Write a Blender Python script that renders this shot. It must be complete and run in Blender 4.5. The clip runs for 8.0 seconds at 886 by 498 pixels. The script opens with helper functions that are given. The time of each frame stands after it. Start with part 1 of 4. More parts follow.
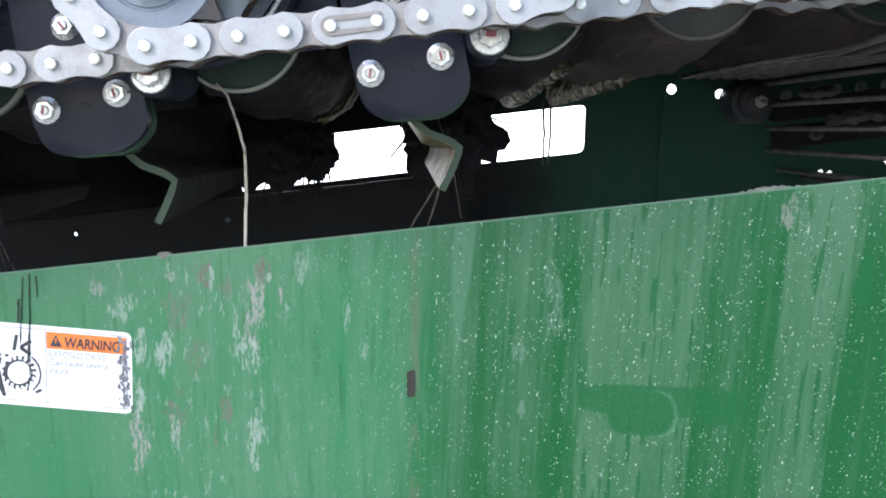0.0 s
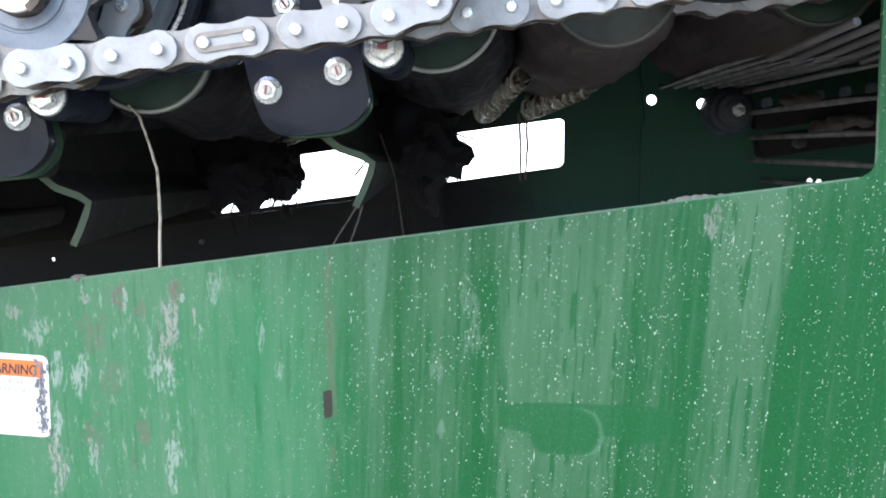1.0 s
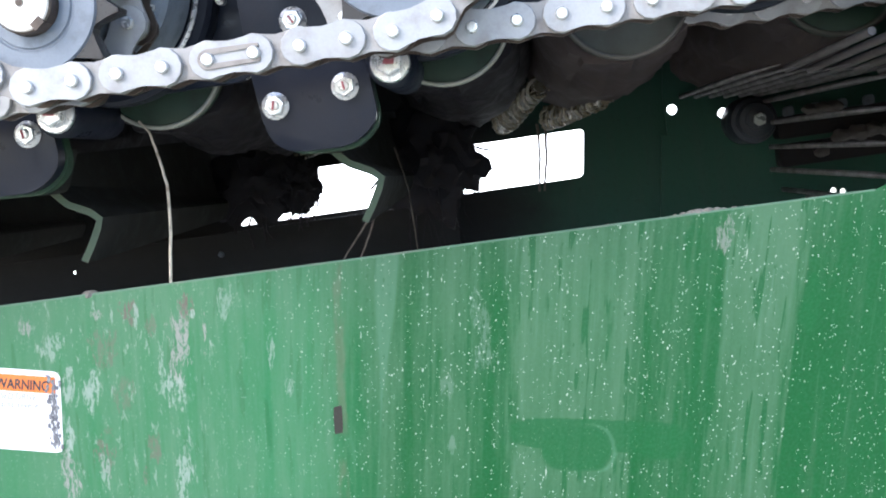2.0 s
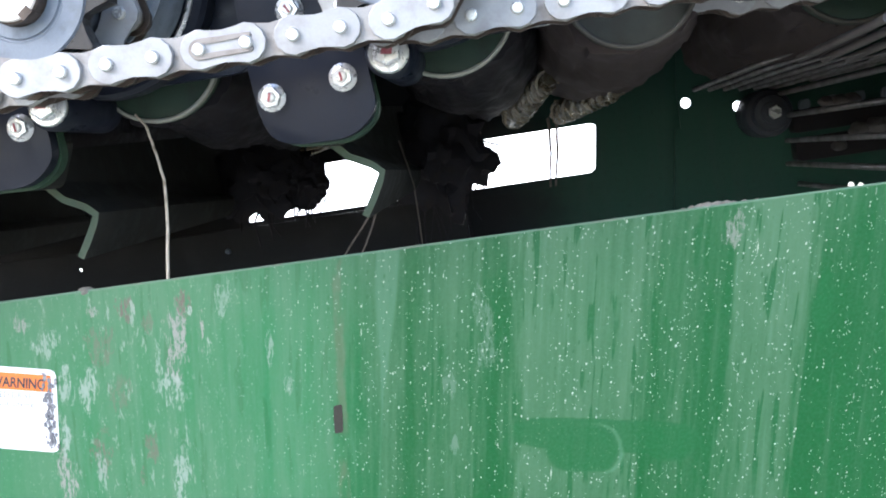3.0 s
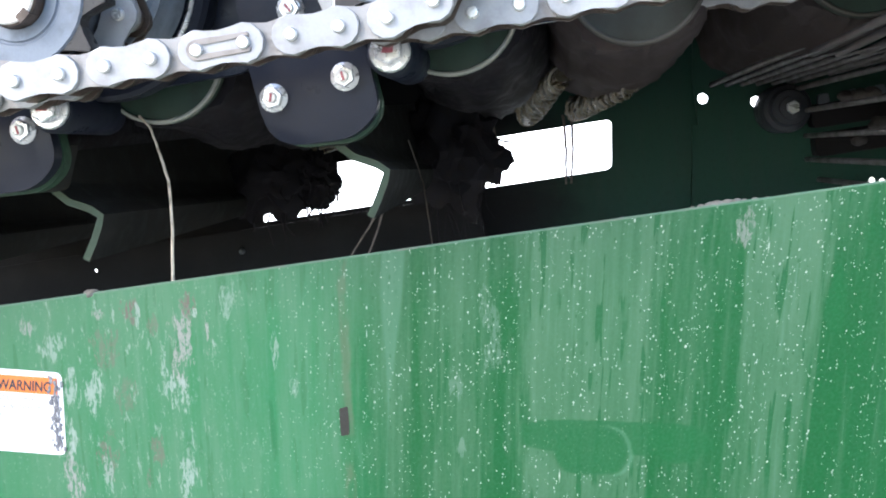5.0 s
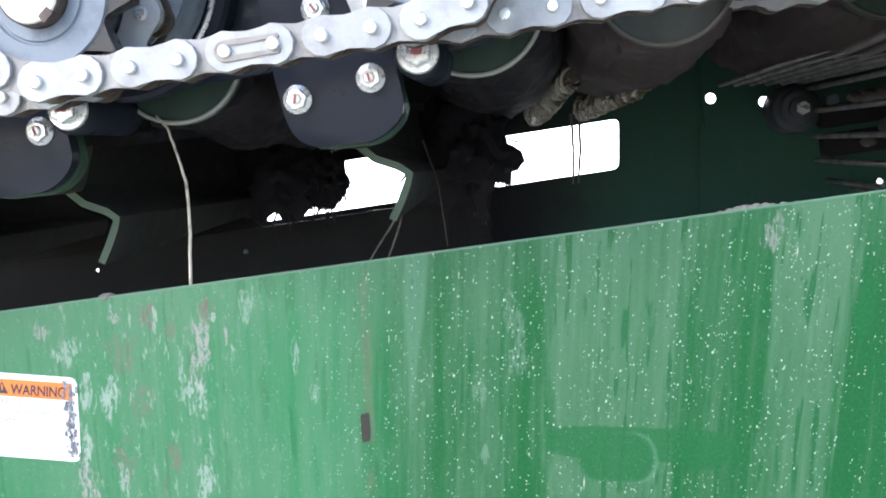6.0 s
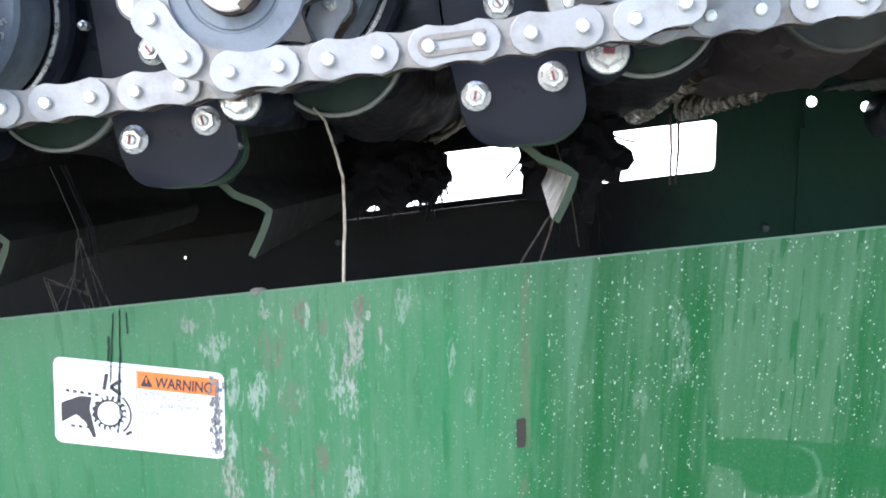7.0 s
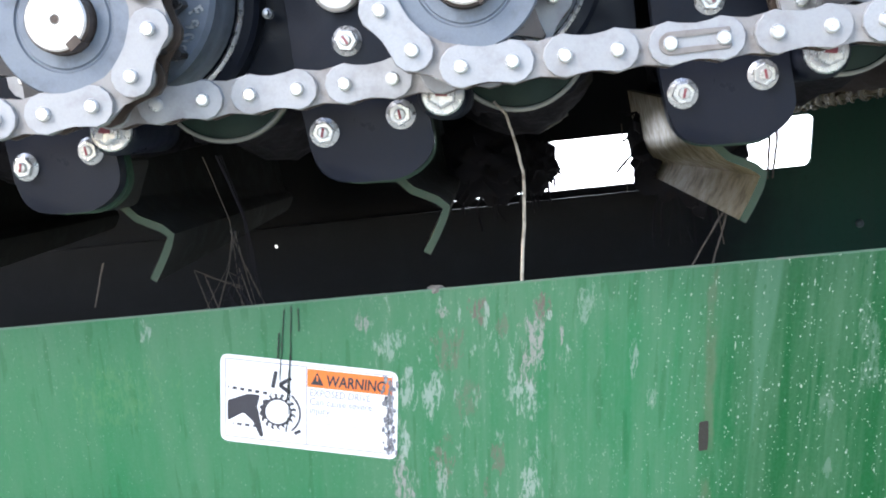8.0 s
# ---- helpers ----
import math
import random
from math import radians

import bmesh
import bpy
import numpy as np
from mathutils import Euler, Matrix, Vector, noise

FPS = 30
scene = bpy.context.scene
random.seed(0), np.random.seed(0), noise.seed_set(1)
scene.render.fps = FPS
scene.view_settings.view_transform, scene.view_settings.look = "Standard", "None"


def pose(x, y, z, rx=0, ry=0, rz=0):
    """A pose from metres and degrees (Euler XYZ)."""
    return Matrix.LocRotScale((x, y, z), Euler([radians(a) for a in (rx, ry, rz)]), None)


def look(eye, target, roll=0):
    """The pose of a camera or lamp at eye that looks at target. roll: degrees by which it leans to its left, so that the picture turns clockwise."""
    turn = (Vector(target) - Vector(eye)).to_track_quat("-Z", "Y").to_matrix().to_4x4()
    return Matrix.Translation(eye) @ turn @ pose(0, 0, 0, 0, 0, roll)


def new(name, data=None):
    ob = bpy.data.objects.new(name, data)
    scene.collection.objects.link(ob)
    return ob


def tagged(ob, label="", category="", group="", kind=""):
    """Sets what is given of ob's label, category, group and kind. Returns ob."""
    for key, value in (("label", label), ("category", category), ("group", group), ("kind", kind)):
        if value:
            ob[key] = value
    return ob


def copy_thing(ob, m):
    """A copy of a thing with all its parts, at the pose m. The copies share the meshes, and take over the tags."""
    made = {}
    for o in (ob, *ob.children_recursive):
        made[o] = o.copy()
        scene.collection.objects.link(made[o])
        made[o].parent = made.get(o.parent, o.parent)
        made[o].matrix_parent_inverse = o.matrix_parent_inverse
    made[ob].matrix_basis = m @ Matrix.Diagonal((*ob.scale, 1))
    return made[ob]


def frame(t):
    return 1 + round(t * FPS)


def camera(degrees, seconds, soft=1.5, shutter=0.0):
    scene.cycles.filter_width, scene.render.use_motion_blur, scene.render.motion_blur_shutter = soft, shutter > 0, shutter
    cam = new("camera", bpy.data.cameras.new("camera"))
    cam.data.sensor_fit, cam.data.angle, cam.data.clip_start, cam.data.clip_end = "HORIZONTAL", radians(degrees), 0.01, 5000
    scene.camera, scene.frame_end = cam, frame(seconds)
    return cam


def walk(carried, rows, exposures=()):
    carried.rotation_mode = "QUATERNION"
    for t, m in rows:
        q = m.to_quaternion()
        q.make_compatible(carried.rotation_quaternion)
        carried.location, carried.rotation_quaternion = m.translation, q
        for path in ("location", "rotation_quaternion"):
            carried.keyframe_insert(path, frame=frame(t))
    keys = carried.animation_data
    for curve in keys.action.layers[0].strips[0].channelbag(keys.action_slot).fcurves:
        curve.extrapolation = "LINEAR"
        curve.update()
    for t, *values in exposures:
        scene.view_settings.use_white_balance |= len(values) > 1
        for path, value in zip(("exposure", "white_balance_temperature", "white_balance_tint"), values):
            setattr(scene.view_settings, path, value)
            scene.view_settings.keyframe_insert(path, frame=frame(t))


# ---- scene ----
cam = camera(43.0, 8.0, soft=1.9)
PATH = [
    (0, (-0.003, -0.271, 1.085), (0.025, 1.716, 0.863), -6.5),
    (0.5, (0.073, -0.265, 1.075), (0.041, 1.725, 0.875), -7.3),
    (1, (0.106, -0.256, 1.067), (0.017, 1.734, 0.896), -7.9),
    (1.5, (0.121, -0.252, 1.068), (-0.009, 1.738, 0.913), -8.2),
    (2, (0.122, -0.25, 1.069), (-0.022, 1.739, 0.92), -8.3),
    (3.5, (0.143, -0.223, 1.062), (-0.063, 1.762, 0.917), -8.7),
    (4, (0.151, -0.222, 1.063), (-0.077, 1.76, 0.923), -8.9),
    (4.5, (0.15, -0.223, 1.063), (-0.084, 1.758, 0.921), -8.8),
    (6, (0.119, -0.211, 1.073), (-0.08, 1.773, 0.913), -8.7),
    (6.5, (0.081, -0.211, 1.084), (-0.105, 1.773, 0.913), -8.0),
    (7, (0.009, -0.202, 1.095), (-0.185, 1.78, 0.914), -7.0),
    (7.5, (-0.066, -0.197, 1.108), (-0.251, 1.785, 0.914), -6.6),
    (8, (-0.127, -0.195, 1.119), (-0.278, 1.788, 0.902), -6.2),
]
walk(cam, [(t, look(eye, target, roll)) for t, eye, target, roll in PATH], [(0, 0.94, 6000, 10), (1.5, 1.18, 6000, 10), (3.5, 1.22, 6000, 10), (4.5, 1.28, 6000, 10), (6.5, 1.24, 6000, 10), (7, 1.15, 6000, 10), (8, 1.0, 6000, 10)])

# ---- world and light: bright overcast noon, open sky behind the camera ----
world = bpy.data.worlds.new("sky")
scene.world = world
world.use_nodes = True
wn = world.node_tree.nodes
sky = wn.new("ShaderNodeTexSky")
sky.sky_type = "NISHITA"
sky.sun_disc = False
sky.sun_elevation, sky.sun_rotation = radians(40), radians(221)
sky.dust_density, sky.air_density = 1.5, 1.0
world.node_tree.links.new(sky.outputs[0], wn["Background"].inputs[0])
wn["Background"].inputs[1].default_value = 0.21
sun = new("sun", bpy.data.lights.new("sun", "SUN"))
sun.data.energy, sun.data.angle, sun.data.color = 1.0, radians(14), (1.0, 0.98, 0.96)
sun.matrix_world = look((-3.0, -3.0, 4.6), (0, 0.5, 1.0))

# ---- helpers ----
UNIT = 0.216  # spacing of the roller units along the row
LEAN_X = 0.14  # uprights of the frame lean by this against the level bed


def material(name, base, rough=0.5, metal=0.0):
    m = bpy.data.materials.new(name)
    m.use_nodes = True
    b = m.node_tree.nodes["Principled BSDF"]
    b.inputs["Base Color"].default_value = (*base, 1)
    b.inputs["Roughness"].default_value = rough
    b.inputs["Metallic"].default_value = metal
    return m


class Nodes:
    """Short calls to make and join the nodes of one material."""

    def __init__(self, m):
        self.t = m.node_tree
        self.b = self.t.nodes["Principled BSDF"]

    def put(self, socket, v):
        if hasattr(v, "is_output"):
            self.t.links.new(v, socket)
        elif isinstance(v, tuple) and len(v) == 3 and socket.type == "RGBA":
            socket.default_value = (*v, 1)
        else:
            socket.default_value = v

    def coords(self, scale=(1, 1, 1), turn=(0, 0, 0), move=(0, 0, 0)):
        c = self.t.nodes.new("ShaderNodeTexCoord")
        mp = self.t.nodes.new("ShaderNodeMapping")
        self.t.links.new(c.outputs["Object"], mp.inputs[0])
        mp.inputs["Location"].default_value = move
        mp.inputs["Rotation"].default_value = turn
        mp.inputs["Scale"].default_value = scale
        return mp.outputs[0]

    def noise(self, vec, scale, detail=4.0, rough=0.6, out="Fac"):
        n = self.t.nodes.new("ShaderNodeTexNoise")
        self.t.links.new(vec, n.inputs["Vector"])
        n.inputs["Scale"].default_value, n.inputs["Detail"].default_value, n.inputs["Roughness"].default_value = scale, detail, rough
        return n.outputs[out]

    def join(self, x, y, z):
        n = self.t.nodes.new("ShaderNodeCombineXYZ")
        for i, v in enumerate((x, y, z)):
            self.put(n.inputs[i], v)
        return n.outputs[0]

    def scaled(self, vec, scale, move=(0, 0, 0)):
        mp = self.t.nodes.new("ShaderNodeMapping")
        self.t.links.new(vec, mp.inputs[0])
        mp.inputs["Location"].default_value = move
        mp.inputs["Scale"].default_value = scale
        return mp.outputs[0]

    def dots(self, vec, scale):
        """Distance to the nearest of scattered points, and a chance number of that point."""
        n = self.t.nodes.new("ShaderNodeTexVoronoi")
        self.t.links.new(vec, n.inputs["Vector"])
        n.inputs["Scale"].default_value = scale
        return n.outputs["Distance"], self.split(n.outputs["Color"])[0]

    def ramp(self, v, a, b, lo=0.0, hi=1.0):
        n = self.t.nodes.new("ShaderNodeMapRange")
        n.interpolation_type = "SMOOTHSTEP"
        for i, x in enumerate((v, a, b, lo, hi)):
            self.put(n.inputs[i], x)
        return n.outputs[0]

    def calc(self, op, a, b=0.0):
        n = self.t.nodes.new("ShaderNodeMath")
        n.operation = op
        self.put(n.inputs[0], a)
        self.put(n.inputs[1], b)
        return n.outputs[0]

    def mix(self, f, a, b):
        n = self.t.nodes.new("ShaderNodeMix")
        n.data_type = "RGBA"
        self.put(n.inputs[0], f)
        self.put(n.inputs[6], a)
        self.put(n.inputs[7], b)
        return n.outputs[2]

    def split(self, vec):
        n = self.t.nodes.new("ShaderNodeSeparateXYZ")
        self.t.links.new(vec, n.inputs[0])
        return n.outputs

    def bump(self, h, strength=0.3, distance=0.001):
        n = self.t.nodes.new("ShaderNodeBump")
        n.inputs["Strength"].default_value, n.inputs["Distance"].default_value = strength, distance
        self.t.links.new(h, n.inputs["Height"])
        self.t.links.new(n.outputs[0], self.b.inputs["Normal"])

    def random(self):
        return self.t.nodes.new("ShaderNodeObjectInfo").outputs["Random"]

    def base(self, v):
        self.put(self.b.inputs["Base Color"], v)

    def rough(self, v):
        self.put(self.b.inputs["Roughness"], v)


def worn(name, base, dirt, rough=0.5, metal=0.0, scale=60.0, amount=0.5, relief=0.15, shine=0.5, vary=0.0):
    """A painted or bare surface with blotches of dirt, fine grain and relief. shine: the strength of its gloss; vary: how far pieces differ."""
    m = material(name, base, rough, metal)
    n = Nodes(m)
    c = n.coords()
    big = n.noise(c, scale, 5, 0.65)
    fine = n.noise(c, scale * 14, 3, 0.6)
    f = n.calc("MULTIPLY", n.ramp(big, 0.45, 0.75), amount)
    col = n.mix(f, base, dirt)
    if vary:
        col = n.mix(n.calc("MULTIPLY", n.random(), vary), col, dirt)
    n.base(n.mix(n.ramp(fine, 0.3, 0.8, 0.0, 0.25), col, tuple(0.6 * x for x in base)))
    n.rough(n.ramp(big, 0.3, 0.7, rough - 0.1, min(1.0, rough + 0.2)))
    n.bump(fine, relief, 0.0006)
    n.b.inputs["Specular IOR Level"].default_value = shine
    return m


# ---- materials ----
def panel_paint():
    """Faded green paint: wide washed bands, fine runs, scuffs, dried splashes and a rust run; brighter light painted in
    at the left.
    """
    m = material("weathered_lit_green_paint", (0.02, 0.2, 0.06), 0.4)
    n = Nodes(m)
    x, _, z = n.split(n.coords())
    # the runs fan out: they lean more towards the far end
    lean = n.calc("ADD", n.calc("MULTIPLY", x, 0.33), 0.145)
    lx = n.calc("SUBTRACT", x, n.calc("MULTIPLY", n.calc("SUBTRACT", z, 0.93), lean))
    flow = n.join(lx, 0.0, z)
    runs, short = n.scaled(flow, (1, 1, 0.05)), n.scaled(flow, (1, 1, 0.32))
    wide = n.noise(runs, 16, 3, 0.55)
    mid = n.noise(runs, 60, 4, 0.6)
    thin = n.noise(runs, 220, 3, 0.6)
    cloud = n.noise(flow, 9, 4, 0.6)
    grain = n.noise(flow, 420, 2, 0.6)
    wobble = n.noise(n.scaled(flow, (1, 1, 0.3)), 22, 4, 0.65)
    fresh, faded = (0.002, 0.080, 0.016), (0.060, 0.142, 0.070)
    edge_x = n.calc("ADD", lx, n.calc("MULTIPLY", n.calc("SUBTRACT", wobble, 0.5), 0.03))
    edge_x = n.calc("ADD", edge_x, n.calc("MULTIPLY", n.calc("SUBTRACT", n.noise(n.scaled(flow, (1, 1, 0.08)), 130, 3, 0.6), 0.5), 0.05))

    def band(a, b, soft=0.006):
        return n.calc("MULTIPLY", n.ramp(edge_x, a - soft, a + soft), n.ramp(edge_x, b - soft, b + soft, 1.0, 0.0))

    f = n.calc("MULTIPLY", n.ramp(wide, 0.42, 0.58), 0.24)
    # the -0.4 to -0.03 band lifts the left end, where more light falls
    for a, b, k in ((0.106, 0.188, 0.40), (0.252, 0.296, 0.46), (-0.4, -0.03, 0.20), (0.045, 0.075, 0.2), (-0.004, 0.008, 0.2)):
        f = n.calc("ADD", f, n.calc("MULTIPLY", band(a, b), k))
    for a, b, k in ((0.194, 0.248, 0.12), (0.022, 0.044, 0.25), (0.300, 0.9, 0.14), (0.08, 0.104, 0.1)):
        f = n.calc("SUBTRACT", f, n.calc("MULTIPLY", band(a, b), k))
    f = n.calc("ADD", f, n.calc("MULTIPLY", n.calc("SUBTRACT", mid, 0.47), n.ramp(lx, -0.34, -0.12, 0.3, 1.2)))
    f = n.calc("ADD", f, n.calc("MULTIPLY", n.calc("SUBTRACT", thin, 0.5), n.ramp(lx, -0.34, -0.12, 0.2, 0.9)))
    f = n.calc("ADD", f, n.calc("MULTIPLY", n.calc("SUBTRACT", n.noise(n.scaled(flow, (1, 1, 0.2)), 90, 5, 0.7), 0.5), 0.7))
    f = n.calc("ADD", f, n.calc("MULTIPLY", n.calc("SUBTRACT", cloud, 0.5), 0.7))
    f = n.calc("ADD", f, n.ramp(z, 0.95, 1.015, 0.04, 0.26))
    f = n.calc("MINIMUM", n.calc("MAXIMUM", f, 0.0), 1.0)
    # brighter light on the left put into both greens
    fresh_lit = n.mix(n.ramp(lx, -0.06, 0.03, 1.0, 0.0), fresh, (0.022, 0.150, 0.054))
    col = n.mix(f, fresh_lit, n.mix(n.ramp(lx, -0.06, 0.03, 1.0, 0.0), faded, (0.085, 0.185, 0.10)))
    col = n.mix(n.ramp(thin, 0.58, 0.78, 0, n.ramp(lx, -0.34, -0.12, 0.05, 0.25)), col, (0.09, 0.2, 0.125))
    # trails that drops have washed clean
    trails = n.calc("MULTIPLY", n.ramp(n.noise(n.scaled(flow, (1, 1, 0.09)), 170, 2, 0.5), 0.57, 0.62), n.ramp(n.noise(short, 60, 2, 0.5), 0.42, 0.52))
    col = n.mix(n.calc("MULTIPLY", trails, n.ramp(lx, 0.03, 0.12, 0.3, 0.9)), col, fresh)
    # pale dried run, narrowing downwards
    pr = n.calc("ABSOLUTE", n.calc("SUBTRACT", n.calc("SUBTRACT", x, n.calc("MULTIPLY", n.calc("SUBTRACT", z, 0.95), 0.19)), 0.0145))
    pw = n.ramp(z, 0.885, 1.01, 0.0005, 0.0085)
    col = n.mix(n.calc("MULTIPLY", n.ramp(n.calc("ADD", n.calc("SUBTRACT", pr, pw), n.calc("MULTIPLY", n.calc("SUBTRACT", mid, 0.5), 0.008)), -0.0015, 0.0015, 1.0, 0.0), 0.5), col, (0.085, 0.185, 0.11))

    def oval(cx, cz, rx, rz, slope=0.0, shear=0.0, ragged=0.0, power=2.0):
        """Distance from the middle of a patch: 1 at its rim."""
        u = n.calc("DIVIDE", n.calc("SUBTRACT", n.calc("SUBTRACT", x, n.calc("MULTIPLY", n.calc("SUBTRACT", z, cz), shear)), cx), rx)
        v = n.calc("DIVIDE", n.calc("SUBTRACT", n.calc("SUBTRACT", z, n.calc("MULTIPLY", n.calc("SUBTRACT", x, cx), slope)), cz), rz)
        d = n.calc("ADD", n.calc("POWER", n.calc("ABSOLUTE", u), power), n.calc("POWER", n.calc("ABSOLUTE", v), power))
        return n.calc("ADD", d, n.calc("MULTIPLY", n.calc("SUBTRACT", ragged_noise, 0.5), ragged))

    # wiped, cleaner patches
    ragged_noise = n.noise(flow, 70, 3, 0.55)
    wiped = 0.0
    for cx, cz, rx, rz, slope, shear, k, power in (
        (0.155, 0.8655, 0.062, 0.0115, -0.165, 0.0, 0.85, 4.0), (0.138, 0.8585, 0.025, 0.0165, -0.12, 0.0, 0.9, 3.0), (0.197, 0.855, 0.016, 0.0125, -0.1, 0.0, 0.95, 2.5),
        (0.311, 0.9385, 0.0062, 0.0205, 0.0, 0.25, 0.95, 2.0), (0.308, 0.930, 0.0062, 0.013, 0.0, 0.1, 0.95, 2.0),
    ):
        wiped = n.calc("MAXIMUM", wiped, n.ramp(oval(cx, cz, rx, rz, slope, shear, 0.7, power), 0.7, 1.25, k, 0.0))
    col = n.mix(wiped, col, (0.003, 0.088, 0.019))
    ring_out = oval(0.138, 0.8585, 0.026, 0.0175, -0.12, 0.0, 0.3, 3.0)
    halo = n.calc("MULTIPLY", n.ramp(ring_out, 0.75, 1.0), n.ramp(ring_out, 1.0, 1.35, 0.35, 0.0))
    col = n.mix(n.calc("MULTIPLY", halo, n.ramp(x, 0.145, 0.158)), col, (0.10, 0.22, 0.13))
    # scuffs down to primer and dirt, and one painted yellowish reflection
    ragged_noise = n.noise(short, 120, 5, 0.75)
    pale, brown, grey = (0.26, 0.325, 0.27), (0.13, 0.095, 0.08), (0.25, 0.25, 0.225)
    scars = n.calc("MULTIPLY", n.ramp(n.noise(n.scaled(flow, (1, 1, 0.3)), 200, 5, 0.75), 0.565, 0.64), n.calc("MULTIPLY", n.ramp(x, -0.26, -0.22), n.ramp(x, -0.19, -0.05, 1.0, 0.0)))
    col = n.mix(n.calc("MULTIPLY", scars, 0.6), col, pale)
    total = scars
    holes = n.ramp(n.noise(n.scaled(flow, (1, 1, 0.3)), 330, 5, 0.75), 0.42, 0.54)
    for cx, cz, rx, rz, tone, k in (
        (-0.1300, 0.975, 0.0058, 0.016, grey, 1.0), (-0.1335, 0.955, 0.0045, 0.018, grey, 1.0), (-0.1365, 0.936, 0.0055, 0.010, pale, 0.8), (-0.146, 0.955, 0.0016, 0.018, pale, 0.7),
        (-0.1115, 0.977, 0.0022, 0.011, grey, 0.95), (-0.109, 0.963, 0.0018, 0.008, pale, 0.8), (-0.120, 0.995, 0.005, 0.007, brown, 0.9), (-0.118, 0.990, 0.002, 0.003, pale, 1.0),
        (-0.163, 0.996, 0.004, 0.008, brown, 0.9), (-0.159, 0.993, 0.0016, 0.007, pale, 0.8), (-0.186, 0.998, 0.005, 0.003, grey, 0.9), (-0.184, 0.973, 0.009, 0.010, brown, 0.5),
        (-0.178, 0.937, 0.007, 0.010, brown, 0.4), (-0.223, 0.979, 0.008, 0.008, pale, 0.7), (-0.199, 0.945, 0.005, 0.012, pale, 0.85), (-0.149, 0.984, 0.003, 0.006, brown, 0.5),
        (-0.216, 0.951, 0.0035, 0.012, pale, 0.8), (-0.2265, 0.885, 0.0048, 0.020, grey, 1.0), (-0.221, 0.912, 0.003, 0.010, pale, 0.9), (-0.141, 0.884, 0.0055, 0.018, pale, 0.8),
        (-0.146, 0.865, 0.004, 0.010, pale, 0.7), (-0.197, 0.897, 0.006, 0.013, brown, 0.7), (-0.200, 0.886, 0.003, 0.010, pale, 0.7), (-0.161, 0.897, 0.003, 0.009, brown, 0.6),
        (-0.171, 0.878, 0.003, 0.006, brown, 0.6), (-0.091, 0.994, 0.005, 0.010, pale, 0.5), (-0.24, 0.997, 0.003, 0.007, grey, 0.8), (-0.386, 1.004, 0.005, 0.006, pale, 0.7),
        # the blot at (-0.41, 0.965) is a yellowish reflection painted on the panel
        (-0.41, 0.965, 0.022, 0.016, (0.14, 0.26, 0.1), 0.2), (0.258, 0.992, 0.005, 0.010, grey, 0.6), (0.085, 0.952, 0.006, 0.02, pale, 0.25), (0.056, 0.912, 0.0035, 0.010, pale, 0.2),
        (-0.055, 0.930, 0.003, 0.006, pale, 0.4), (-0.066, 0.958, 0.002, 0.010, pale, 0.6), (0.052, 0.872, 0.002, 0.005, pale, 0.25),
    ):
        q = n.calc("MULTIPLY", n.calc("MULTIPLY", n.ramp(oval(cx, cz, rx * 1.5, rz * 1.35, 0.0, 0.1, 9.0), 0.2, 0.9, 1.0, 0.0), holes), k)
        col = n.mix(q, col, tone)
        total = n.calc("MAXIMUM", total, q)
    # rust run under the rim
    rl = n.calc("ABSOLUTE", n.calc("SUBTRACT", n.calc("SUBTRACT", x, n.calc("MULTIPLY", n.calc("SUBTRACT", z, 0.931), 0.12)), -0.0195))
    line = n.calc("MULTIPLY", n.ramp(n.calc("ADD", rl, n.calc("MULTIPLY", ragged_noise, 0.009)), 0.0062, 0.0095, 1.0, 0.0), n.ramp(n.noise(short, 70, 3, 0.6), 0.42, 0.56, 0.1, 1.0))
    col = n.mix(n.calc("MULTIPLY", line, 0.34), col, (0.15, 0.125, 0.09))
    # dried splashes and drips, no two of one size, in streams
    s = 0.0
    crumble = n.noise(flow, 900, 2, 0.6)
    streams = n.ramp(n.noise(n.scaled(flow, (1, 1, 0.12)), 75, 3, 0.6), 0.40, 0.52)
    for scale, r, stretch, lo in ((150, 0.11, 0.6, 0.42), (230, 0.15, 0.7, 0.34), (360, 0.19, 0.8, 0.32), (520, 0.23, 0.7, 0.34), (130, 0.07, 0.12, 0.46), (210, 0.09, 0.16, 0.46)):
        spots, chance = n.dots(n.scaled(flow, (1, 1, stretch), (scale * 0.01, 0, scale * 0.02)), scale)
        size = n.ramp(chance, 0.30, 1.0, 0.0, r)
        keep = n.calc("MULTIPLY", n.ramp(n.noise(short, 38, 4, 0.65), lo - 0.05, lo + 0.08), n.ramp(n.calc("ADD", streams, n.calc("MULTIPLY", chance, 0.5)), 0.5, 0.9))
        s = n.calc("MAXIMUM", n.calc("MULTIPLY", n.ramp(n.calc("ADD", n.calc("SUBTRACT", spots, size), n.calc("MULTIPLY", n.calc("SUBTRACT", crumble, 0.5), 0.16)), -0.02, 0.02, 1.0, 0.0), keep), s)
    s = n.calc("MULTIPLY", s, n.calc("MULTIPLY", n.ramp(x, -0.15, 0.08, 0.16, 1.0), n.calc("SUBTRACT", 1.0, wiped)))
    specks, luck = n.dots(n.scaled(flow, (1, 1, 0.5), (0.7, 0, 0.3)), 260)
    specks = n.calc("MULTIPLY", n.ramp(n.calc("SUBTRACT", specks, n.ramp(luck, 0.4, 1.0, 0.0, 0.22)), -0.03, 0.03, 1.0, 0.0), streams)
    col = n.mix(n.calc("MULTIPLY", specks, n.ramp(x, -0.1, 0.1, 0.1, 0.6)), col, fresh)
